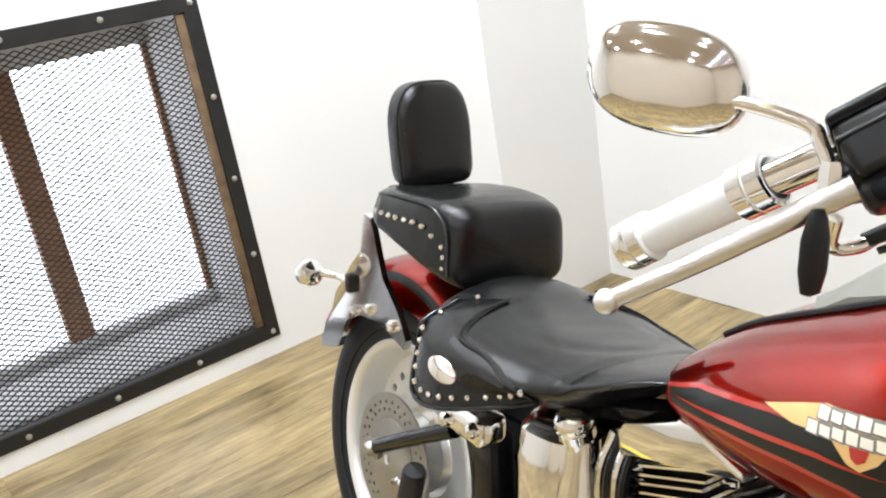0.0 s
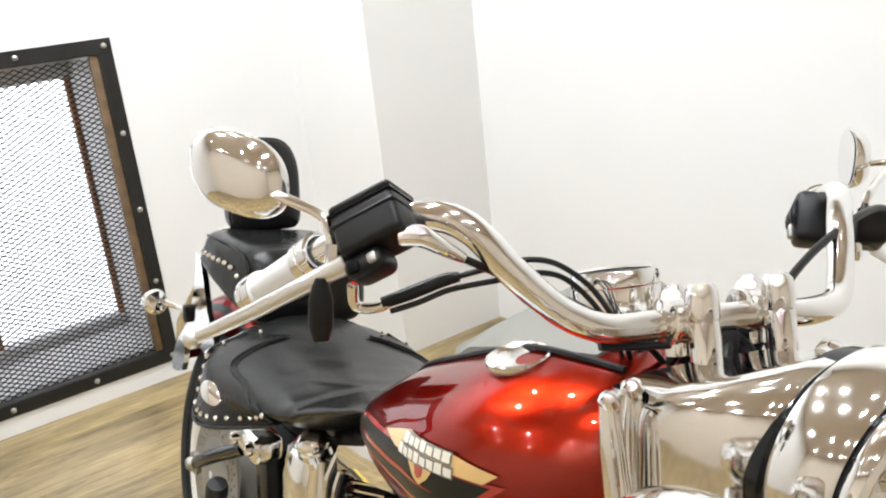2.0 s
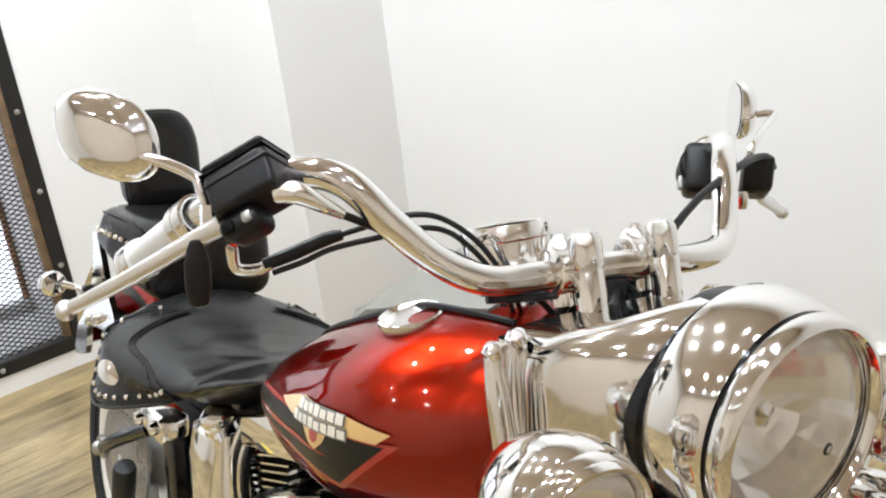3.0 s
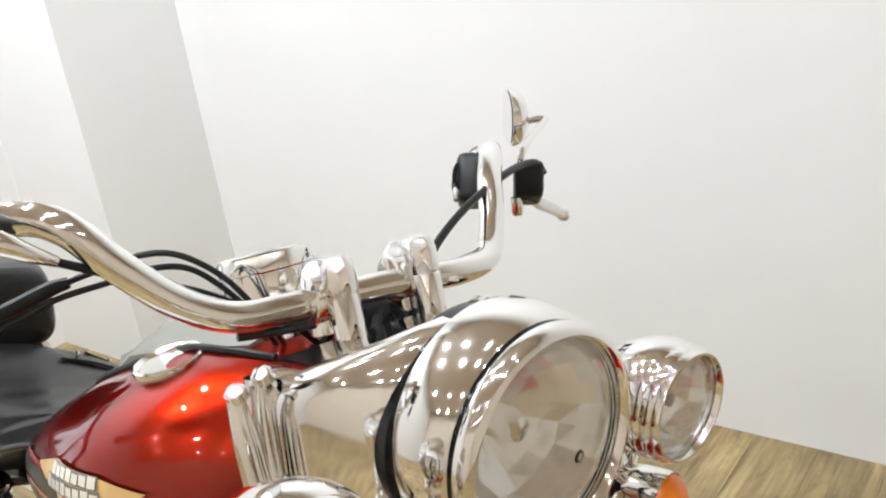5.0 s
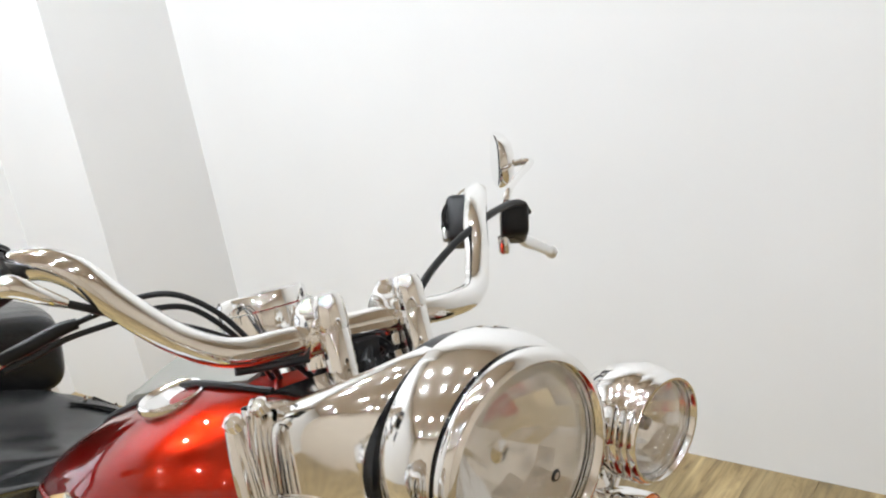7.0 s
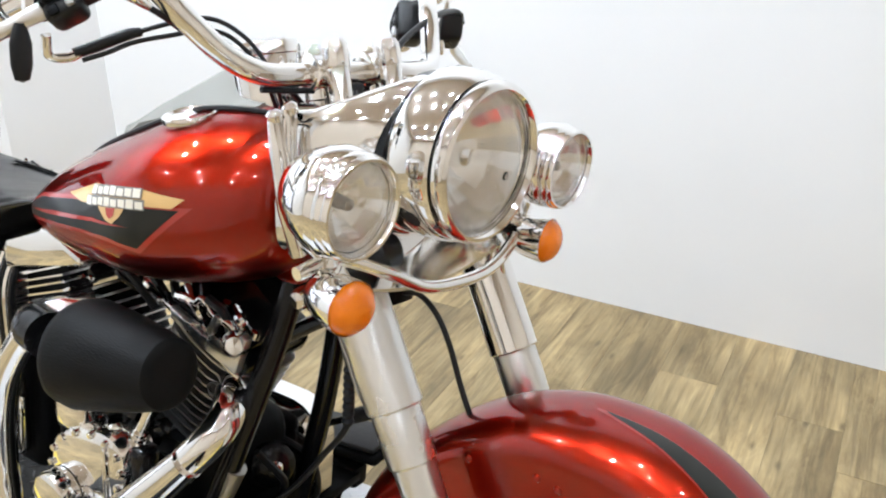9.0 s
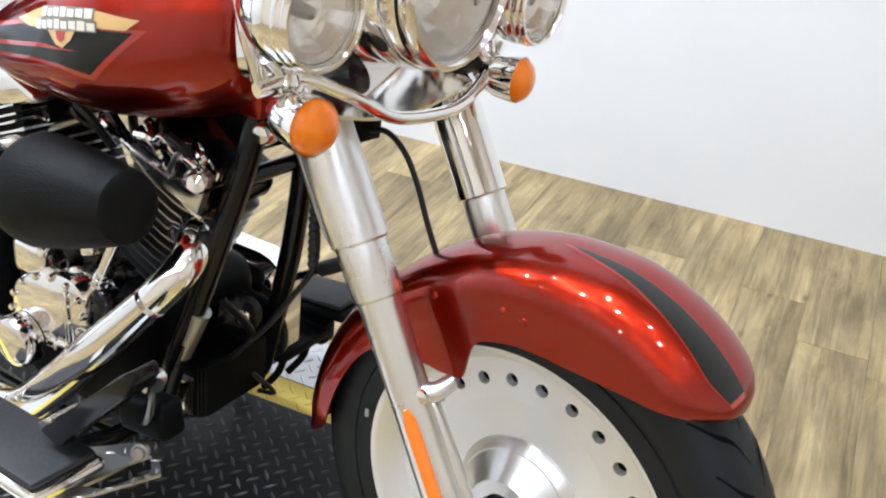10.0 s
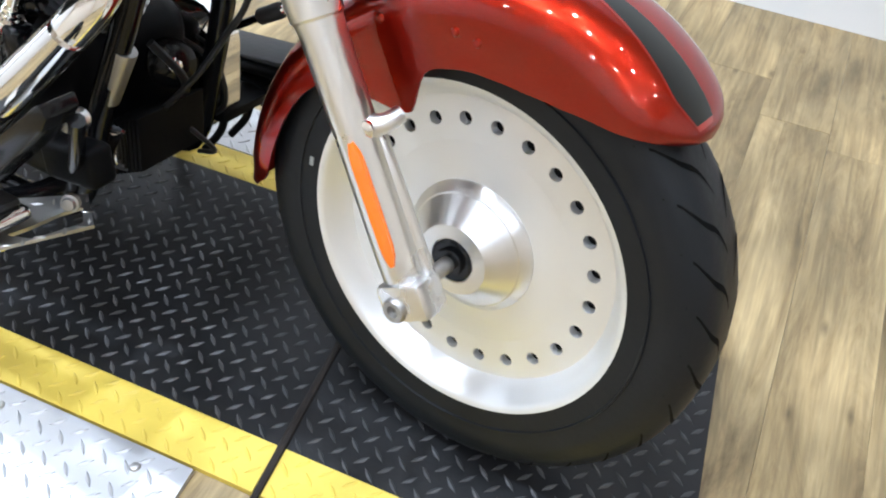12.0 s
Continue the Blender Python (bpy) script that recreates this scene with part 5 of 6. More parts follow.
def skirt(s):
    """The studded flap on one side of the seat."""
    edge = [(0.392, 0.738), (0.386, 0.705), (0.386, 0.668), (0.396, 0.632), (0.412, 0.608), (0.448, 0.602), (0.495, 0.611), (0.54, 0.626), (0.590, 0.646), (0.622, 0.662)]
    top = [(0.43, 0.745), (0.44, 0.735), (0.452, 0.724), (0.462, 0.714), (0.475, 0.706), (0.50, 0.701), (0.53, 0.698), (0.558, 0.692), (0.590, 0.680), (0.622, 0.666)]

    def at(x, z, lift):
        w, zt, zb = seat_row(x)
        zz = max(z, zb + 0.42 * (zt - zb))
        y = max(seat_side(x, zz) + 0.004 - 0.22 * max(0.0, x - 0.50), seat_side(x, z) + 0.004 if z > zb else 0.0) + 0.10 * max(0.0, 0.68 - z)
        return Vector((x, s * (y + lift), z))
    loops = []
    for (x0, z0), (x1, z1) in zip(edge, top):
        front = [at(x0 + (x1 - x0) * k / 8, z0 + (z1 - z0) * k / 8, 0.005) for k in range(9)]
        back = [at(x0 + (x1 - x0) * k / 8, z0 + (z1 - z0) * k / 8, -0.004) for k in range(8, -1, -1)]
        loops.append(front + back)
    sk = part("skirt", skin(bmesh.new(), loops), LEATHER, seat)
    part("skirt_piping", tube([at(x, z, 0.0065) for x, z in edge], 0.0028, 8, 4), LEATHER, sk)
    part("skirt_seam", tube([at(x, z, 0.0065) for x, z in top], 0.0022, 8, 4), LEATHER, sk)
    line = spline([(x, 0, z) for x, z in edge], 6)
    acc, last = 0.0, None
    for p in line:
        if last is not None:
            acc += (p - last).length
        last = p
        if acc < 0.0185 and p is not line[0]:
            continue
        acc = 0.0
        q = at(p.x + (0.013 if p.x < 0.405 else 0.0), p.z + (0.016 if p.x > 0.405 else 0.004), 0.005)
        part("stud", lathe([(0.0, 0.0042), (0.0026, 0.0036), (0.0046, 0.0014), (0.005, 0.0)], along(q, (-0.1, s, 0.15)), 10), CHROME, sk)
    c = at(0.486, 0.664, 0.009)
    m = along(c, (0.45, s, 0.35))
    part("concho", moved(lathe([(0.0, 0.006), (0.006, 0.006), (0.010, 0.004), (0.018, 0.0032), (0.021, 0.001), (0.0215, -0.001)], Matrix.Diagonal((1.22, 0.74, 0.75, 1)), 24), m @ pose(0, 0, 0, 0, 0, 22 * s)), CHROME, sk, "oval chrome concho")


skirt(-1)
skirt(1)
PILL = [(0.045, 0.110, 0.850, 0.800), (0.056, 0.135, 0.862, 0.792), (0.10, 0.150, 0.868, 0.784), (0.16, 0.150, 0.872, 0.768), (0.21, 0.144, 0.874, 0.752), (0.25, 0.136, 0.873, 0.738), (0.285, 0.126, 0.868, 0.728), (0.304, 0.116, 0.858, 0.724), (0.312, 0.095, 0.835, 0.735)]
PILLAT = pose(0, 0, 0.80, -6) @ pose(0, 0, -0.80)
loops = []
for k in range(40):
    x = 0.045 + 0.267 * k / 39
    w, zt, zb = lerp_rows(PILL, x)
    loops.append([(x + 0.004 * noise.noise(Vector((x * 20, a * 9, b * 9))), a * (1 - 0.16 * max(0.0, b / (zt - zb) + 0.2)), (zt + zb) / 2 - 0.006 + b * (1 + 0.03 * noise.noise(Vector((x * 14, a * 12, 3))))) for a, b in oval(w, (zt - zb) / 2, 48, 5.0)])
pill = part("pillion_seat", skin(bmesh.new(), loops), LEATHER, bike, "black leather pillion pad with studs", at=PILLAT)
md = pill.modifiers.new("smooth", "SUBSURF")
md.levels = md.render_levels = 1
part("seam", tube([(0.075, -0.130, 0.846), (0.15, -0.134, 0.855), (0.21, -0.130, 0.855), (0.258, -0.124, 0.846), (0.288, -0.122, 0.815), (0.298, -0.122, 0.745)], 0.0026, 6), LEATHER, pill)
for k in range(11):
    f = k / 10
    x, z = 0.088 + 0.195 * min(1, f * 1.22) ** 0.95, 0.817 + 0.006 * f - 0.066 * max(0.0, (f - 0.55) / 0.45) ** 1.3
    w = lerp_rows(PILL, x)[0]
    part("stud", lathe([(0.0, 0.0045), (0.003, 0.0038), (0.005, 0.0014), (0.0055, -0.002)], along((x, -w * 0.985 + 0.002, z), (0.05, -1, 0.05)), 10), CHROME, pill)
# backrest
out = []
for k in range(40):
    a = 2 * math.pi * k / 40
    c, s = math.cos(a), math.sin(a)
    out.append((0.077 * math.copysign(abs(c) ** (0.22 if s < 0 else 0.62), c) * (1 - 0.05 * max(0, -s)), 0.094 * math.copysign(abs(s) ** (0.22 if s < 0 else 0.85), s)))
loops = []
for f, d in ((0.90, -0.028), (0.985, -0.024), (1.0, -0.014), (1.0, 0.010), (0.985, 0.018), (0.95, 0.024), (0.86, 0.0285), (0.6, 0.031), (0.25, 0.032)):
    loops.append([(0.052 + d - 0.10 * (b * f), a * f, 0.952 + b * f) for a, b in out])
back = part("backrest", skin(bmesh.new(), loops), LEATHER, bike, "black padded leather passenger backrest")
part("piping", tube([(0.065 - 0.10 * b * 0.995, a * 0.998, 0.952 + b * 0.998) for a, b in out + out[:1]], 0.0024, 6, 1), LEATHER, back)
part("backrest_plate", tube([(0.035, -0.085, 0.858), (0.035, 0.085, 0.858)], 0.004, 8, smooth=False), CHROME, back)
# chrome strut plates either side of the rear mudguard
PLATE = [(x if x > 0 else x * 0.78, z + (0.03 * min(1.0, -x / 0.26) if x < 0 else 0.0)) for x, z in ((0.030, 0.815), (0.056, 0.812), (0.075, 0.752), (0.098, 0.706), (0.165, 0.664), (0.20, 0.622), (0.185, 0.600), (0.10, 0.628), (0.02, 0.618), (-0.07, 0.575), (-0.125, 0.52), (-0.158, 0.484), (-0.215, 0.462), (-0.262, 0.448), (-0.268, 0.462), (-0.235, 0.500), (-0.175, 0.548), (-0.10, 0.628), (-0.045, 0.692), (0.010, 0.742))]
for s in (-1, 1):
    bm = prism(PLATE, s * 0.130 - 0.006, s * 0.130 + 0.006)
    for v in bm.verts:
        v.co.y += s * 0.018 * math.exp(-((v.co.z - 0.63) / 0.06) ** 2)
    st = part("fender_strut", bm, CHROME, bike, "polished chrome mudguard strut")
    for x, z in ((0.15, 0.635), (0.06, 0.64), (0.0, 0.62)):
        part("bolt", lathe([(0.0, 0.012), (0.008, 0.011), (0.011, 0.007), (0.011, -0.006)], along((x, s * 0.150, z), (0, s, 0)), 16), CHROME, st)
    sg = part("rear_turn_signal", lathe([(0.0, -0.034), (0.012, -0.032), (0.022, -0.022), (0.0275, -0.004), (0.0275, 0.006), (0.022, 0.014), (0.0, 0.018)], along((-0.113, s * 0.190, 0.677), (0.9, -0.25 * s, 0.3)), 28), CHROME, bike, "small round chrome rear turn signal")
    part("stalk", tube([(-0.098, s * 0.172, 0.676), (-0.07, s * 0.152, 0.672), (-0.03, s * 0.138, 0.668)], [0.008, 0.006, 0.009], 12), CHROME, sg)
    part("bracket", box(-0.040, -0.020, s * 0.144 - 0.008, s * 0.144 + 0.008, 0.648, 0.685, 0.004), BLACKMETAL, sg)


# ---- running gear, engine and exhaust ----
for s in (-1, 1):
    sw = part("swingarm", tube([(0.105, s * 0.178, 0.385), (0.22, s * 0.176, 0.450), (0.36, s * 0.160, 0.525)], 0.0145, 14), BLACKMETAL, bike, "black swingarm tube")
    part("axle_end", lathe([(0.0, 0.014), (0.009, 0.013), (0.014, 0.008), (0.0155, 0.0), (0.024, -0.002), (0.024, -0.012)], along((0.106, s * 0.186, 0.386), (0, s, 0)), 20), DULL, sw)
part("pivot_cover", box(0.345, 0.455, -0.178, -0.12, 0.530, 0.580, 0.014, 3), CHROME, bike)
for p in ((0.365, 0.552), (0.438, 0.562)):
    part("pivot_bolt", lathe([(0.0, 0.012), (0.010, 0.010), (0.013, 0.004), (0.013, -0.004)], along((p[0], -0.178, p[1]), (0, -1, 0)), 16), CHROME, bike)
part("side_plate", prism([(0.395, 0.53), (0.452, 0.545), (0.458, 0.25), (0.405, 0.22)], -0.155, -0.11, bevel=0.004), BLACKMETAL, bike)
part("rear_calliper", box(0.05, 0.15, -0.135, -0.085, 0.20, 0.29, 0.014, 3), DULL, bike, "alloy rear brake calliper")
part("calliper_pipe", tube([(0.09, -0.14, 0.29), (0.14, -0.15, 0.32), (0.2, -0.15, 0.30), (0.25, -0.14, 0.24)], 0.006, 8), CHROME, bike)
part("shock_can", lathe([(0.0, 0.0), (0.026, 0.001), (0.030, 0.006), (0.030, 0.14), (0.026, 0.15), (0.0, 0.151)], along((0.225, -0.185, 0.303), (0.043, 0, 0.114)) @ Matrix.Diagonal((0.72, 0.72, 0.808, 1)), 28), PAD, bike, "black ribbed passenger peg")
part("peg_mount", tube([(0.243, -0.18, 0.285), (0.512, -0.165, 0.442)], 0.011, 12, smooth=False), BLACKMETAL, bike)
part("peg_bolt", lathe([(0.0, 0.010), (0.008, 0.009), (0.011, 0.0)], along((0.243, -0.19, 0.285), (0, -1, 0)), 14), CHROME, bike)
for k in range(7):
    x = 0.05 + 0.035 * k
    part("linkage", tube([(x, -0.13 + 0.004 * (k % 3), 0.16 + 0.02 * (k % 2)), (x + 0.03, -0.125, 0.20 + 0.015 * (k % 3)), (x + 0.045, -0.12, 0.25)], 0.008, 8), (SATIN, DULL, BLACKMETAL)[k % 3], bike)
# oil tank and gearbox covers behind the engine
bm = bmesh.new()
loops = []
for z, y, xr in ((0.36, 0.135, 0.42), (0.37, 0.15, 0.415), (0.46, 0.158, 0.412), (0.55, 0.155, 0.412), (0.592, 0.145, 0.416), (0.602, 0.128, 0.424)):
    loops.append([(0.553 + a, b * y / 0.15, z + 0.10 * (a)) for a, b in oval(0.074, 0.15, 40, 3.6)])
skin(bm, loops)
ot = part("oil_tank", bm, CHROME, bike, "polished chrome oil tank cover")
part("oil_cap", lathe([(0.0, 0.030), (0.014, 0.028), (0.024, 0.020), (0.027, 0.010), (0.024, 0.002), (0.026, 0.0), (0.026, -0.012), (0.020, -0.018), (0.020, -0.03)], along((0.632, -0.142, 0.640), (0, -0.35, 1)), 28), CHROME, ot, "round chrome filler cap")
bm = bmesh.new()
skin(bm, [[(0.635 + a * f, -0.13 + b * f, z) for a, b in oval(0.045, 0.034, 32, 2.8)] for z, f in ((0.36, 0.7), (0.40, 0.98), (0.48, 1.0), (0.54, 0.82), (0.58, 0.62), (0.625, 0.52))])
part("starter_cover", bm, CHROME, bike, "chrome starter cover")
part("gearbox", box(0.58, 0.74, -0.12, 0.14, 0.26, 0.50, 0.03, 3), SATIN, bike, "black gearbox casing")
part("gearbox_cover", box(0.60, 0.72, -0.150, -0.118, 0.30, 0.43, 0.016, 3), CHROME, bike)
for k in range(4):
    part("chrome_pipe", tube([(0.70 + 0.012 * k, -0.135, 0.66), (0.69 + 0.014 * k, -0.15, 0.60), (0.695 + 0.012 * k, -0.148, 0.50), (0.70 + 0.01 * k, -0.14, 0.42)], 0.0065, 8), CHROME if k % 2 == 0 else BLACKMETAL, bike)
part("seat_rail", tube([(0.36, -0.10, 0.635), (0.55, -0.10, 0.64), (0.75, -0.08, 0.685), (0.95, -0.04, 0.70)], 0.018, 12), BLACKMETAL, bike)
part("seat_rail", tube([(0.36, 0.10, 0.635), (0.55, 0.10, 0.64), (0.75, 0.08, 0.685), (0.95, 0.04, 0.70)], 0.018, 12), BLACKMETAL, bike)
part("backbone", tube([(0.80, 0, 0.70), (1.0, 0, 0.74), (1.19, 0, 0.82)], 0.04, 16), BLACKMETAL, bike)
# frame down tubes and steering head
part("steering_head", tube([(1.235, 0, 0.76), (1.16, 0, 0.90)], 0.032, 20, smooth=False), BLACKMETAL, bike)
part("head_gusset", prism([(1.10, 0.80), (1.24, 0.80), (1.25, 0.70), (1.17, 0.66), (1.06, 0.74)], -0.03, 0.03, bevel=0.008), BLACKMETAL, bike)
part("red_neck_cover", box(1.205, 1.245, -0.075, -0.045, 0.735, 0.80, 0.008), RED, bike)
part("neck_bolt", lathe([(0.0, 0.012), (0.011, 0.011), (0.015, 0.005), (0.015, -0.01)], along((1.262, -0.085, 0.728), (0.1, -1, 0)), 16), CHROME, bike)
for s in (-1, 1):
    ft = part("frame_down_tube", tube([(1.222, s * 0.035, 0.80), (1.212, s * 0.060, 0.68), (1.17, s * 0.092, 0.50), (1.125, s * 0.112, 0.345), (1.085, s * 0.12, 0.21), (1.02, s * 0.125, 0.165), (0.8, s * 0.13, 0.155), (0.5, s * 0.13, 0.16)], 0.0175, 14), BLACKMETAL, bike, "gloss black frame tube")
part("frame_cross", tube([(1.195, -0.06, 0.64), (1.195, 0.06, 0.64)], 0.012, 10, smooth=False), BLACKMETAL, bike)
vr = part("voltage_regulator", box(1.075, 1.10, -0.07, 0.05, 0.22, 0.30), SATIN, bike, "finned black voltage regulator", smooth=False)
for k in range(9):
    part("fin", box(1.085 + 0.008 * k, 1.090 + 0.008 * k, -0.075, 0.055, 0.215 + 0.004 * k, 0.30 + 0.004 * k), SATIN, vr, smooth=False)

horn = part("horn", lathe([(0.0, 0.016), (0.012, 0.015), (0.022, 0.010), (0.030, 0.008), (0.036, 0.002), (0.036, -0.014), (0.0, -0.016)], along((1.118, 0.03, 0.368), (0.8, -0.55, 0.2)), 32), BLACKMETAL, bike, "round black horn")
part("horn_cap", lathe([(0.0, 0.006), (0.008, 0.005), (0.012, 0.0)], along((1.132, 0.021, 0.372), (0.8, -0.55, 0.2)), 16), CHROME, horn)
part("braided_cable", tube([(1.262, -0.085, 0.745), (1.286, -0.085, 0.704), (1.312, -0.085, 0.658), (1.340, -0.085, 0.614), (1.368, -0.084, 0.590), (1.385, -0.083, 0.56)], 0.0032, 8), DULL, bike, "thin braided steel cable", at=FRONT)
for k, pts in enumerate(([(1.10, 0.02, 0.30), (1.16, 0.03, 0.27), (1.17, 0.06, 0.23), (1.12, 0.08, 0.20)], [(1.06, 0.09, 0.38), (1.12, 0.12, 0.34), (1.13, 0.13, 0.27), (1.08, 0.13, 0.22)], [(1.13, -0.02, 0.42), (1.15, 0.02, 0.36), (1.12, 0.05, 0.30)])):
    part("loom_wire", tube(pts, 0.004 + 0.0012 * k, 8), PLASTIC, bike)
# short alloy sleeve added for the bright reflected strip on the black tube
part("tube_glint", tube([(1.160, -0.096, 0.445), (1.132, -0.107, 0.370)], 0.0190, 14, smooth=False), DULL, bike, "dull metal sleeve in place of a reflection on the frame tube")
part("kick_spring", tube([(1.06, 0.12 + 0.012 * math.sin(k * 1.6), 0.18 + 0.006 * k) for k in range(14)], 0.003, 6, 3), SATIN, bike)

# crankcase, cylinders
part("crankcase", box(0.78, 1.09, -0.135, 0.12, 0.19, 0.44, 0.05, 4), SATIN, bike, "black crankcase")
part("primary_cover", box(0.55, 1.12, 0.12, 0.20, 0.20, 0.42, 0.06, 4), CHROME, bike, "chrome primary drive cover")
bm = bmesh.new()
skin(bm, [[(0.943 + a * f, y, 0.395 + b * f + 0.28 * a * f) for a, b in oval(0.090, 0.066, 40, 2.6)] for y, f in ((-0.13, 1.0), (-0.168, 1.0), (-0.180, 0.93), (-0.184, 0.82))])
cc = part("cam_cover", bm, CHROME, bike, "polished chrome cam cover")
part("timer_cover", lathe([(0.0, 0.012), (0.030, 0.011), (0.037, 0.008), (0.041, 0.0), (0.041, -0.02)], along((0.895, -0.205, 0.335), (0, -1, 0)), 36), CHROME, cc, "round chrome timer cover")
part("tappet_block", box(1.0, 1.055, -0.170, -0.13, 0.40, 0.455, 0.012, 3), BLACKMETAL, cc)
part("cover_ridge", box(0.990, 0.999, -0.190, -0.170, 0.365, 0.450, 0.003), CHROME, cc)
for p, d, r in (((1.020, -0.152, 0.452), (0.45, 0, 1), 0.0135), ((1.028, -0.152, 0.470), (0.45, 0, 1), 0.0115), ((0.985, -0.156, 0.462), (-0.35, 0, 1), 0.0125)):
    part("pushrod_collar", lathe([(0.0, 0.012), (r * 0.7, 0.012), (r, 0.008), (r, 0.003), (r * 0.85, 0.001), (r, -0.001), (r, -0.007), (r * 0.7, -0.010)], along(p, d), 18), CHROME, cc)
part("pushrod_cover", tube([(1.022, -0.152, 0.458), (1.064, -0.146, 0.548)], 0.0095, 14, smooth=False), CHROME, cc)
part("tappet_block", box(0.86, 0.93, -0.175, -0.13, 0.43, 0.49, 0.012, 3), CHROME, cc)
random.seed(3)
for k in range(14):
    a = 2 * math.pi * k / 14
    part("cover_screw", lathe([(0.0, 0.007), (0.005, 0.006), (0.0065, 0.002), (0.0065, -0.006)], along((0.943 + 0.080 * math.cos(a), -0.181, 0.395 + 0.058 * math.sin(a) + 0.022 * math.cos(a)), (0, -1, 0)), 10), CHROME, cc)
part("oil_filter", lathe([(0.0, 0.0), (0.036, 0.002), (0.038, 0.008), (0.038, 0.09)], along((1.13, -0.06, 0.27), (-1, 0, 0)), 32), CHROME, bike)


def cylinder(base, head, front):
    d = (Vector(head) - Vector(base)).normalized()
    m = oriented(base, Vector((d.z, 0, -d.x)), Vector((0, -1, 0)) * -1, d)
    ln = (Vector(head) - Vector(base)).length
    cy = part("cylinder", lathe([(0.058, 0), (0.058, ln)], m, 32), SATIN, bike, "black finned engine cylinder")
    n = 13
    for k in range(n):
        f = 0.12 + 0.86 * k / (n - 1)
        w = 0.070 + 0.018 * f
        bm = bmesh.new()
        skin(bm, [[m @ Vector((a, b if b < 0 else 0.4 * b, ln * f + h)) for a, b in oval(w * (1 if h in (0, 0.0032) else 1.0), w * 1.12, 32, 3.2)] for h in (0, 0.0032)])
        part("fin", bm, FIN, cy, smooth=False)
    hd = part("rocker_box", moved(box(-0.082, 0.082, -0.098, 0.04, 0, 0.034, 0.010, 3), m @ Matrix.Translation((0, 0, ln + 0.006))), BLACKMETAL, bike, "black and chrome rocker box")
    part("rocker_cover", moved(box(-0.070, 0.070, -0.092, 0.035, 0.034, 0.056, 0.009, 3), m @ Matrix.Translation((0, 0, ln + 0.008))), CHROME if not front else BLACKMETAL, hd)
    part("rocker_trim", moved(box(-0.084, 0.084, -0.102, -0.094, 0.002, 0.012, 0.003), m @ Matrix.Translation((0, 0, ln + 0.006))), CHROME, hd)
    part("rocker_trim", moved(box(-0.006, 0.006, -0.1015, -0.094, 0.010, 0.034, 0.003), m @ Matrix.Translation((0, 0, ln + 0.006))), CHROME, hd)
    for q in (-0.062, 0.0, 0.062):
        part("head_bolt", moved(lathe([(0.0, 0.012), (0.006, 0.011), (0.008, 0.003), (0.008, 0.0)], Matrix(), 10), m @ Matrix.Translation((q, -0.075, ln + 0.064))), CHROME, hd)
    return m, ln


FIN = shade("fin_edge_alloy", (0.42, 0.42, 0.41), 0.3, 0.9, vary=0.25, scale=40)
cylinder((0.985, 0, 0.40), (1.088, 0, 0.612), True)
cylinder((0.885, 0, 0.40), (0.79, 0, 0.602), False)
for k, (x0, x1) in enumerate(((0.90, 0.84), (0.875, 0.81))):
    part("pushrod_tube", tube([(x0, -0.125, 0.45), (x1, -0.105, 0.60)], 0.0085, 12, smooth=False), CHROME, bike)
part("head_trim", prism([(1.05, 0.664), (1.115, 0.639), (1.162, 0.620), (1.184, 0.662), (1.195, 0.656), (1.174, 0.599), (1.114, 0.621), (1.05, 0.646)], -0.114, -0.100, bevel=0.003), STEEL, bike, "polished edge of the front cylinder head")
part("head_web", prism([(1.109, 0.632), (1.119, 0.629), (1.142, 0.672), (1.134, 0.676)], -0.112, -0.100, bevel=0.002), STEEL, bike)
# chrome horn cover and clutter in the vee and over the heads
part("rocker_plumbing", tube([(1.06, -0.09, 0.690), (1.085, -0.10, 0.676), (1.10, -0.10, 0.684), (1.12, -0.10, 0.668), (1.15, -0.10, 0.662), (1.17, -0.098, 0.645)], 0.0062, 10), CHROME, bike)
part("spark_plug_cover", lathe([(0.0, 0.022), (0.012, 0.020), (0.019, 0.010), (0.019, -0.008), (0.010, -0.02)], along((1.168, -0.105, 0.642), (0.5, -0.6, 0.2)), 24), CHROME, bike)
part("rear_head_cover", prism([(0.722, 0.640), (0.716, 0.678), (0.730, 0.688), (0.815, 0.729), (0.835, 0.728), (0.905, 0.704), (0.907, 0.690), (0.862, 0.682)], -0.150, -0.10, bevel=0.006), CHROME, bike, "chrome rocker cover")
for k in range(6):
    a = Vector((0.732 - 0.001 * k, 0, 0.630 - 0.0125 * k))
    b = Vector((0.846 + 0.004 * (k % 2), 0, 0.675 - 0.0125 * k))
    part("head_fin", skin(bmesh.new(), [[(p.x, y, p.z + z) for y, z in ((-0.135, -0.0028), (-0.1405, -0.0016), (-0.1405, 0.0016), (-0.135, 0.0028), (-0.08, 0.0028), (-0.08, -0.0028))] for p in (a, b)]), CHROME, bike, smooth=False)
part("head_core", prism([(0.738, 0.636), (0.842, 0.677), (0.846, 0.61), (0.738, 0.565)], -0.125, -0.085), SATIN, bike, smooth=False)
for k in range(9):
    part("clutter_hose", tube([(0.90 + 0.03 * k, -0.08 - 0.02 * (k % 2), 0.70 - 0.012 * (k % 3)), (0.93 + 0.03 * k, -0.10, 0.675), (0.96 + 0.026 * k, -0.085, 0.655 - 0.02 * (k % 2))], 0.007, 8), (BLACKMETAL, PLASTIC, CHROME)[k % 3], bike)
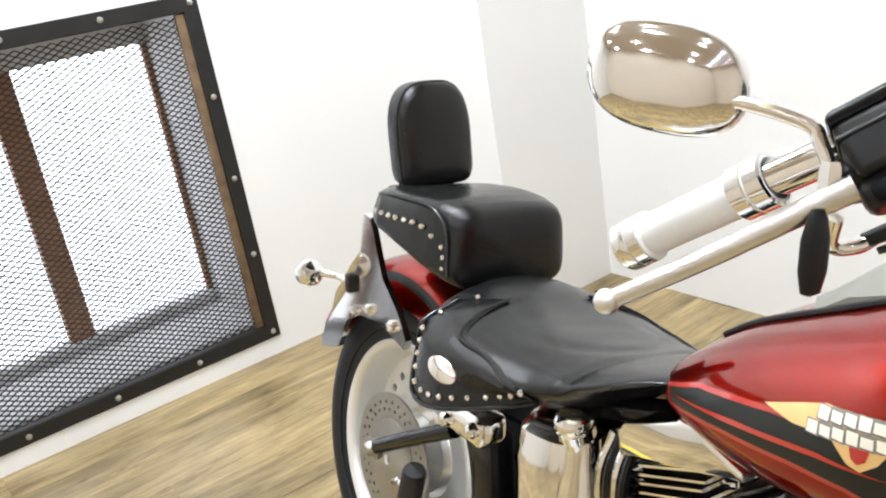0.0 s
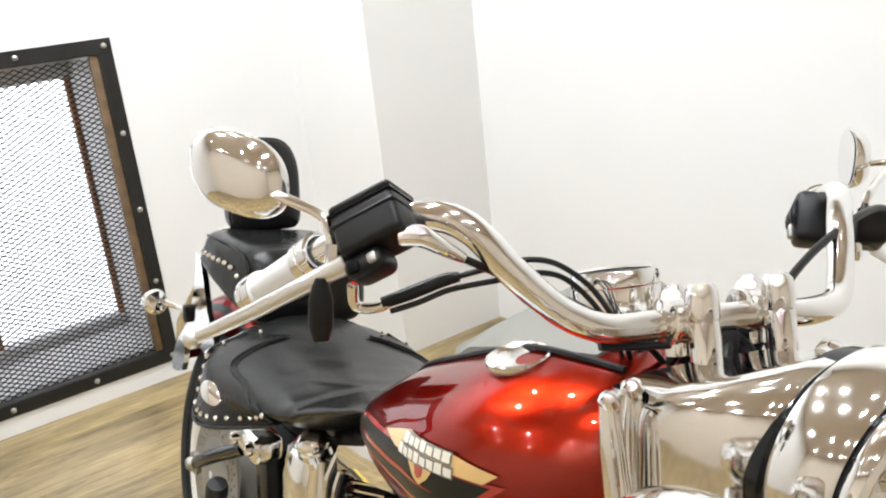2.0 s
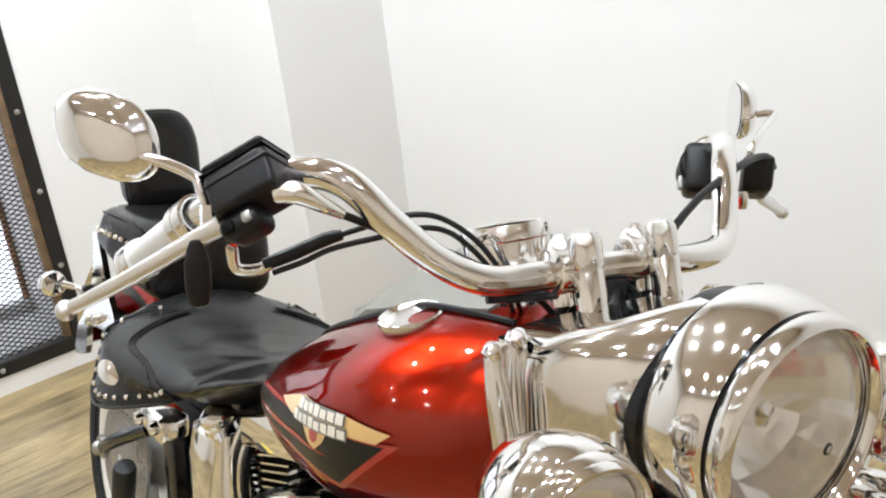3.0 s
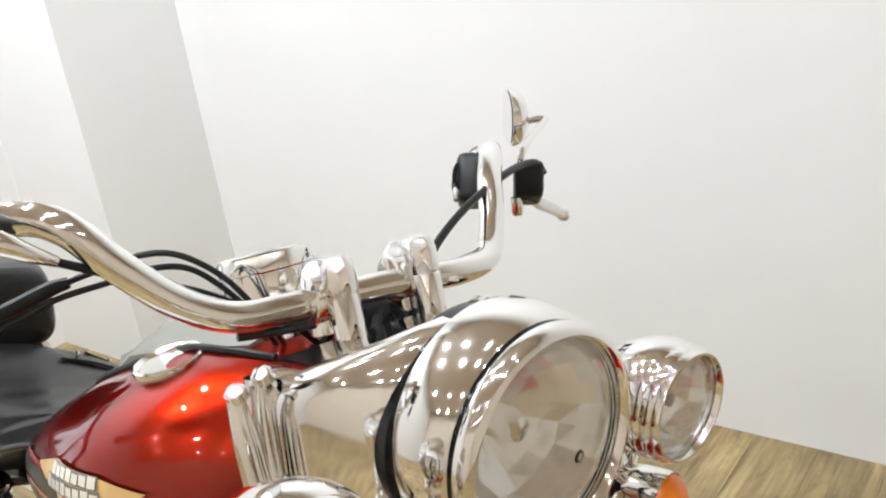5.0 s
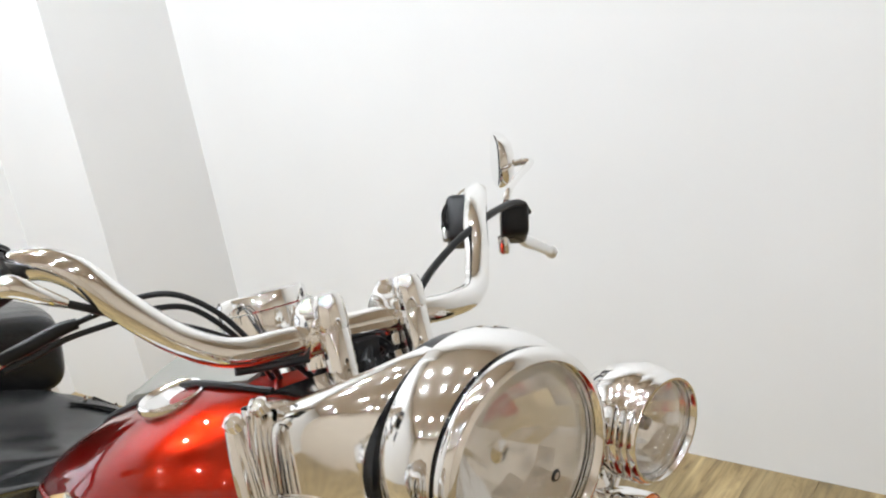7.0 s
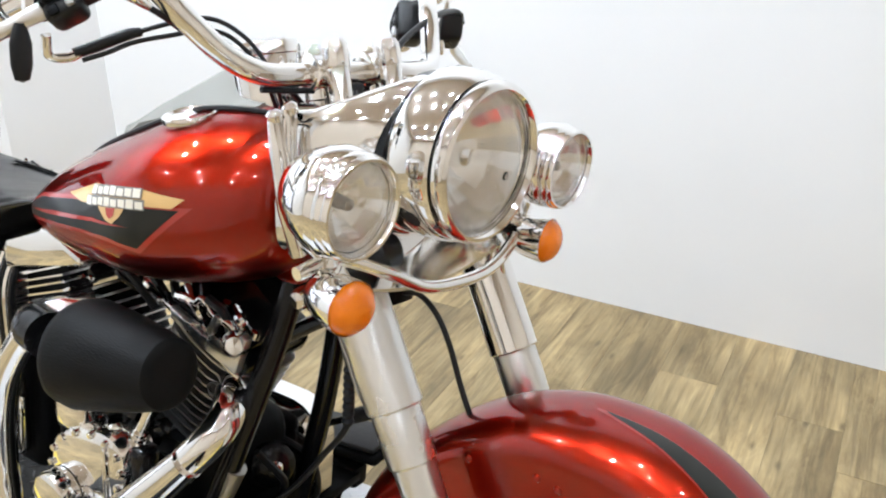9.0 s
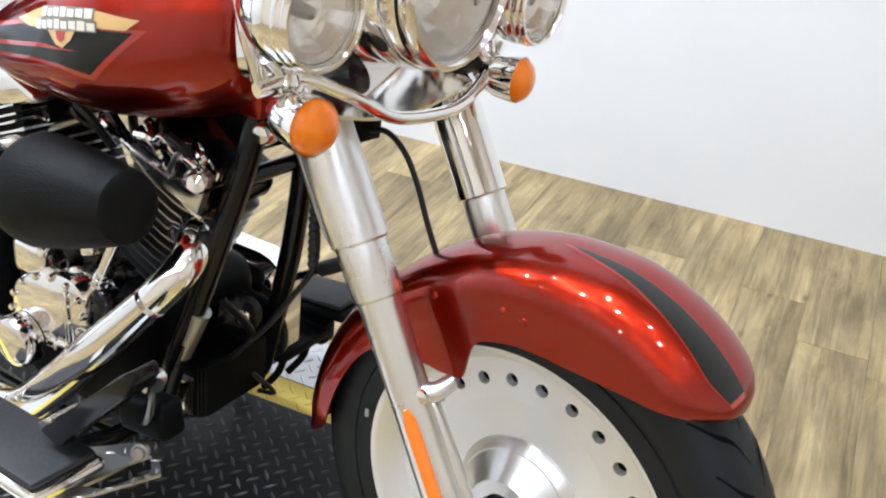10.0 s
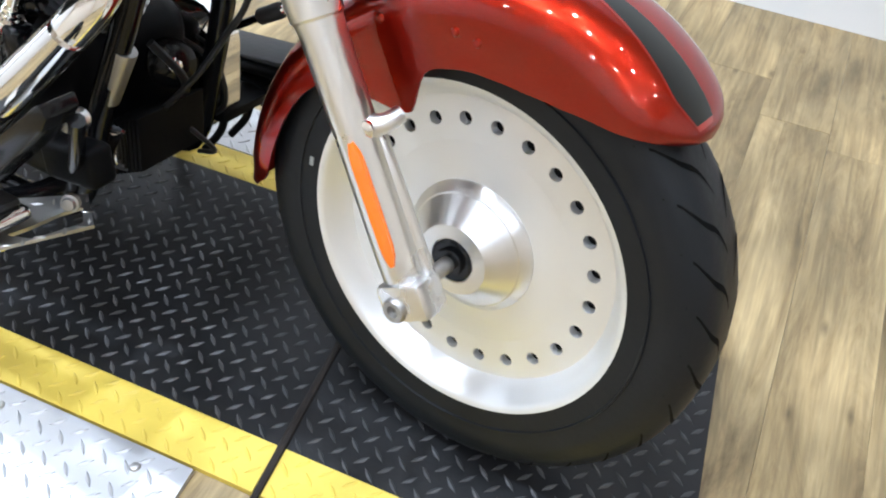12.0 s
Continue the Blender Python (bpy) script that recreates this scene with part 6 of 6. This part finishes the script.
for k in range(12):
    x, z = 0.90 + 0.014 * k + 0.01 * (k % 3), 0.52 - 0.02 * (k % 4)
    part("carburettor_piece", moved(box(-0.012, 0.012, -0.012, 0.012, -0.010, 0.010, 0.004), pose(x, -0.125 - 0.006 * (k % 3), z, 20 * k, 33 * k, 10)), (SATIN, CHROME, BLACKMETAL, SATIN)[k % 4], bike)
# cone air filter under a black cloth cover
m = along((0.935, -0.215, 0.603), (0.27, 0.002, 0.038))
bm = bmesh.new()
loops = []
for r, h in ((0.02, 0.050), (0.048, 0.052), (0.064, 0.058), (0.073, 0.070), (0.0745, 0.082), (0.072, 0.100), (0.066, 0.140), (0.055, 0.195), (0.0475, 0.224), (0.0455, 0.231), (0.040, 0.2345), (0.026, 0.235), (0.005, 0.234)):
    loops.append([m @ Vector((r * math.cos(a) * (1 + 0.02 * noise.noise(Vector((3 * math.cos(a), 3 * math.sin(a), h * 20)))), r * math.sin(a) * (1 + 0.02 * noise.noise(Vector((3 * math.sin(a), 3 * math.cos(a), h * 20)))), h)) for a in (2 * math.pi * k / 48 for k in range(48))])
skin(bm, loops)
part("air_filter_cover", bm, FABRIC, bike, "black cloth cone cover over the air filter")
part("intake_elbow", tube([(0.90, -0.20, 0.60), (0.86, -0.19, 0.60), (0.84, -0.14, 0.59), (0.86, -0.08, 0.57)], 0.035, 16), BLACKMETAL, bike)
# exhaust pipes and silencer
EX = [(1.10, -0.065, 0.545), (1.15, -0.095, 0.556), (1.176, -0.135, 0.536), (1.148, -0.168, 0.485), (1.06, -0.19, 0.385), (0.965, -0.198, 0.285), (0.91, -0.202, 0.235), (0.85, -0.205, 0.208), (0.76, -0.205, 0.200), (0.5, -0.20, 0.185), (0.32, -0.19, 0.165)]
part("exhaust_pipe", tube(EX, 0.0245, 20), CHROME, bike, "chrome exhaust pipe with a heat shield")
part("exhaust_shield", tube([(p[0] + 0.004, p[1] - 0.006, p[2] + 0.002) for p in EX[3:8]], [0.024, 0.0285, 0.029, 0.029, 0.024], 20), CHROME, bike)
part("rear_exhaust_pipe", tube([(0.90, -0.12, 0.62), (0.865, -0.165, 0.615), (0.835, -0.180, 0.590), (0.795, -0.186, 0.535), (0.766, -0.188, 0.480), (0.742, -0.186, 0.40), (0.738, -0.186, 0.31), (0.745, -0.188, 0.23), (0.70, -0.188, 0.165), (0.45, -0.185, 0.13)], 0.0225, 18), CHROME, bike, "chrome exhaust pipe")
part("lower_exhaust_pipe", tube([(1.165, -0.12, 0.505), (1.12, -0.155, 0.44), (1.03, -0.172, 0.335), (0.95, -0.18, 0.245), (0.88, -0.18, 0.18), (0.75, -0.18, 0.155)], 0.012, 14), CHROME, bike)
part("silencer", lathe([(0.02, 0), (0.032, 0.015), (0.036, 0.03), (0.036, 0.16), (0.03, 0.17), (0.026, 0.17), (0.026, 0.12)], along((0.33, -0.19, 0.165), (-1, 0.05, 0.0)), 28), CHROME, bike, "short chrome silencer")
# foot controls
for s in (-1, 1):
    fb = part("floorboard", moved(box(-0.155, 0.155, -0.055, 0.055, -0.010, 0.010, 0.009, 3), pose(1.0, s * 0.305, 0.262, 0, -5, s * 3)), CHROME if s < 0 else SATIN, bike, "chrome footboard with a black rubber pad" if s < 0 else "black footboard with a rubber pad")
    part("rubber_pad", moved(box(-0.145, 0.145, -0.048, 0.048, 0.010, 0.022, 0.006, 2), pose(1.0, s * 0.305, 0.262, 0, -5, s * 3)), PAD, fb)
    part("support", moved(box(-0.05, 0.09, -0.02, 0.02, -0.055, -0.012, 0.008), pose(1.03, s * 0.27, 0.262, 0, 0, 0)), CHROME if s < 0 else SATIN, fb)
    part("bracket", tube([(1.04, s * 0.25, 0.235), (1.06, s * 0.18, 0.225), (1.06, s * 0.12, 0.22)], 0.014, 12), BLACKMETAL, fb)
# chequer plate bracket with an oval hole ahead of the footboard
OUTER, HOLE = [(1.143, -0.343), (1.205, -0.211), (1.146, -0.166), (1.082, -0.238)], [(1.143, -0.291), (1.171, -0.278), (1.182, -0.245), (1.191, -0.216), (1.164, -0.191), (1.154, -0.220), (1.150, -0.261)]


def ring_to(points, n):
    """Points evenly along a closed outline."""
    p = [Vector((x, y, 0)) for x, y in points]
    ln = [(p[(k + 1) % len(p)] - p[k]).length for k in range(len(p))]
    out = []
    for q in range(n):
        d = sum(ln) * q / n
        k = 0
        while d > ln[k]:
            d -= ln[k]
            k += 1
        out.append(p[k].lerp(p[(k + 1) % len(p)], d / ln[k]))
    return out


mid = sum((Vector((x, y, 0)) for x, y in HOLE), Vector()) / len(HOLE)
turn = lambda v: math.atan2(v.y - mid.y, v.x - mid.x)
a, b = sorted(ring_to(OUTER, 36), key=turn), sorted(ring_to(HOLE, 36), key=turn)
bm = skin(bmesh.new(), [[(v.x, v.y, 0.252) for v in b], [(v.x, v.y, 0.252) for v in a], [(v.x, v.y, 0.247) for v in a], [(v.x, v.y, 0.247) for v in b], [(v.x, v.y, 0.252) for v in b]], caps=False)
brk = part("board_bracket", bm, DULL, bike, "dull chequer plate bracket with an oval hole", smooth=False)
for k in range(16):
    v, w = a[(k * 36) // 16], b[(k * 36) // 16]
    c = v.lerp(w, 0.35)
    part("tread_lozenge", moved(lathe([(0.0, 0.0016), (0.003, 0.001), (0.005, -0.0004)], Matrix.Diagonal((1.7, 0.6, 1, 1)), 8), pose(c.x, c.y, 0.2522, 0, 0, 45 if k % 2 else -45)), DULL, brk)
bm = prism([(0.0, 0.004), (0.060, 0.062), (0.126, 0.123), (0.158, 0.155), (0.173, 0.165), (0.180, 0.150), (0.168, 0.129), (0.12, 0.08), (0.06, 0.02), (0.038, -0.008)], -0.024, 0.024, bevel=0.003)
bp = part("brake_pedal", moved(bm, pose(1.075, -0.275, 0.31)), BLACKMETAL, bike, "polished black brake pedal with a bright tip")
part("pedal_tip", moved(box(-0.004, 0.030, -0.0235, 0.0235, -0.003, 0.006, 0.002), pose(1.078, -0.275, 0.322, 0, -38, 0)), CHROME, bp)
mcb = part("rear_master_cylinder", moved(box(-0.045, 0.045, -0.022, 0.022, -0.028, 0.028, 0.010, 3), pose(1.165, -0.19, 0.325, 0, -8, 0)), SATIN, bike, "black rear brake master cylinder")
part("banjo_bolt", lathe([(0.0, 0.016), (0.008, 0.015), (0.010, 0.010), (0.013, 0.009), (0.013, 0.0)], along((1.150, -0.196, 0.256), (0.5, -1, 0.3)), 14), DULL, mcb)
part("pedal_pivot", lathe([(0.0, 0.012), (0.010, 0.011), (0.014, 0.004), (0.014, -0.02)], along((1.200, -0.222, 0.405), (0.3, -1, 0.2)), 16), STEEL, bp)
part("pedal_arm", tube([(1.25, -0.255, 0.44), (1.2, -0.22, 0.36), (1.12, -0.17, 0.25)], 0.010, 10), BLACKMETAL, bp)
part("stand_bracket", box(1.0, 1.125, 0.135, 0.262, 0.226, 0.244, 0.004), SATIN, bike, "black footboard bracket")
for x, y in ((1.115, 0.150), (1.115, 0.215), (1.03, 0.20)):
    part("bracket_arm", tube([(x, y, 0.235), (x - 0.004, y - 0.01, 0.205), (x - 0.02, y - 0.03, 0.175)], 0.007, 8), SATIN, bike)
part("shift_rod", tube([(0.95, 0.17, 0.295), (1.08, 0.17, 0.362), (1.175, 0.17, 0.420)], 0.0065, 10), BLACKMETAL, bike)
part("shift_peg", lathe([(0.008, 0), (0.013, 0.004), (0.013, 0.045), (0.010, 0.05), (0.0, 0.05)], along((1.165, 0.17, 0.414), (0.85, 0.05, 0.5)), 16), PAD, bike)
part("shift_ball", lathe([(0.0, -0.009), (0.006, -0.007), (0.009, 0.0), (0.006, 0.007), (0.0, 0.009)], along((1.205, 0.172, 0.437), (0.85, 0.05, 0.5)), 14), CHROME, bike)
# cables down the front of the frame
part("boot_cable", tube([(1.245, -0.035, 0.76), (1.268, -0.03, 0.70), (1.298, -0.025, 0.62), (1.301, -0.022, 0.54), (1.26, -0.02, 0.47), (1.20, -0.02, 0.385), (1.11, -0.02, 0.29), (1.02, -0.02, 0.24)], 0.0044, 10), PLASTIC, bike)
bm = bmesh.new()
lathe([(0.0055 + (0.0035 if k % 2 else 0.0012), 0.0055 * k) for k in range(17)], along((1.3005, -0.0235, 0.535), (-0.03, 0, 1)), 16, bm)
part("cable_boot", bm, RUBBER, bike, "ribbed black rubber cable boot")
part("side_stand", tube([(0.95, 0.15, 0.16), (0.93, 0.22, 0.10), (0.90, 0.27, 0.055)], 0.012, 12), BLACKMETAL, bike, "black side stand")
part("stand_foot", moved(box(-0.03, 0.03, -0.022, 0.022, -0.006, 0.006, 0.004), pose(0.90, 0.282, 0.047, 9)), BLACKMETAL, bike)
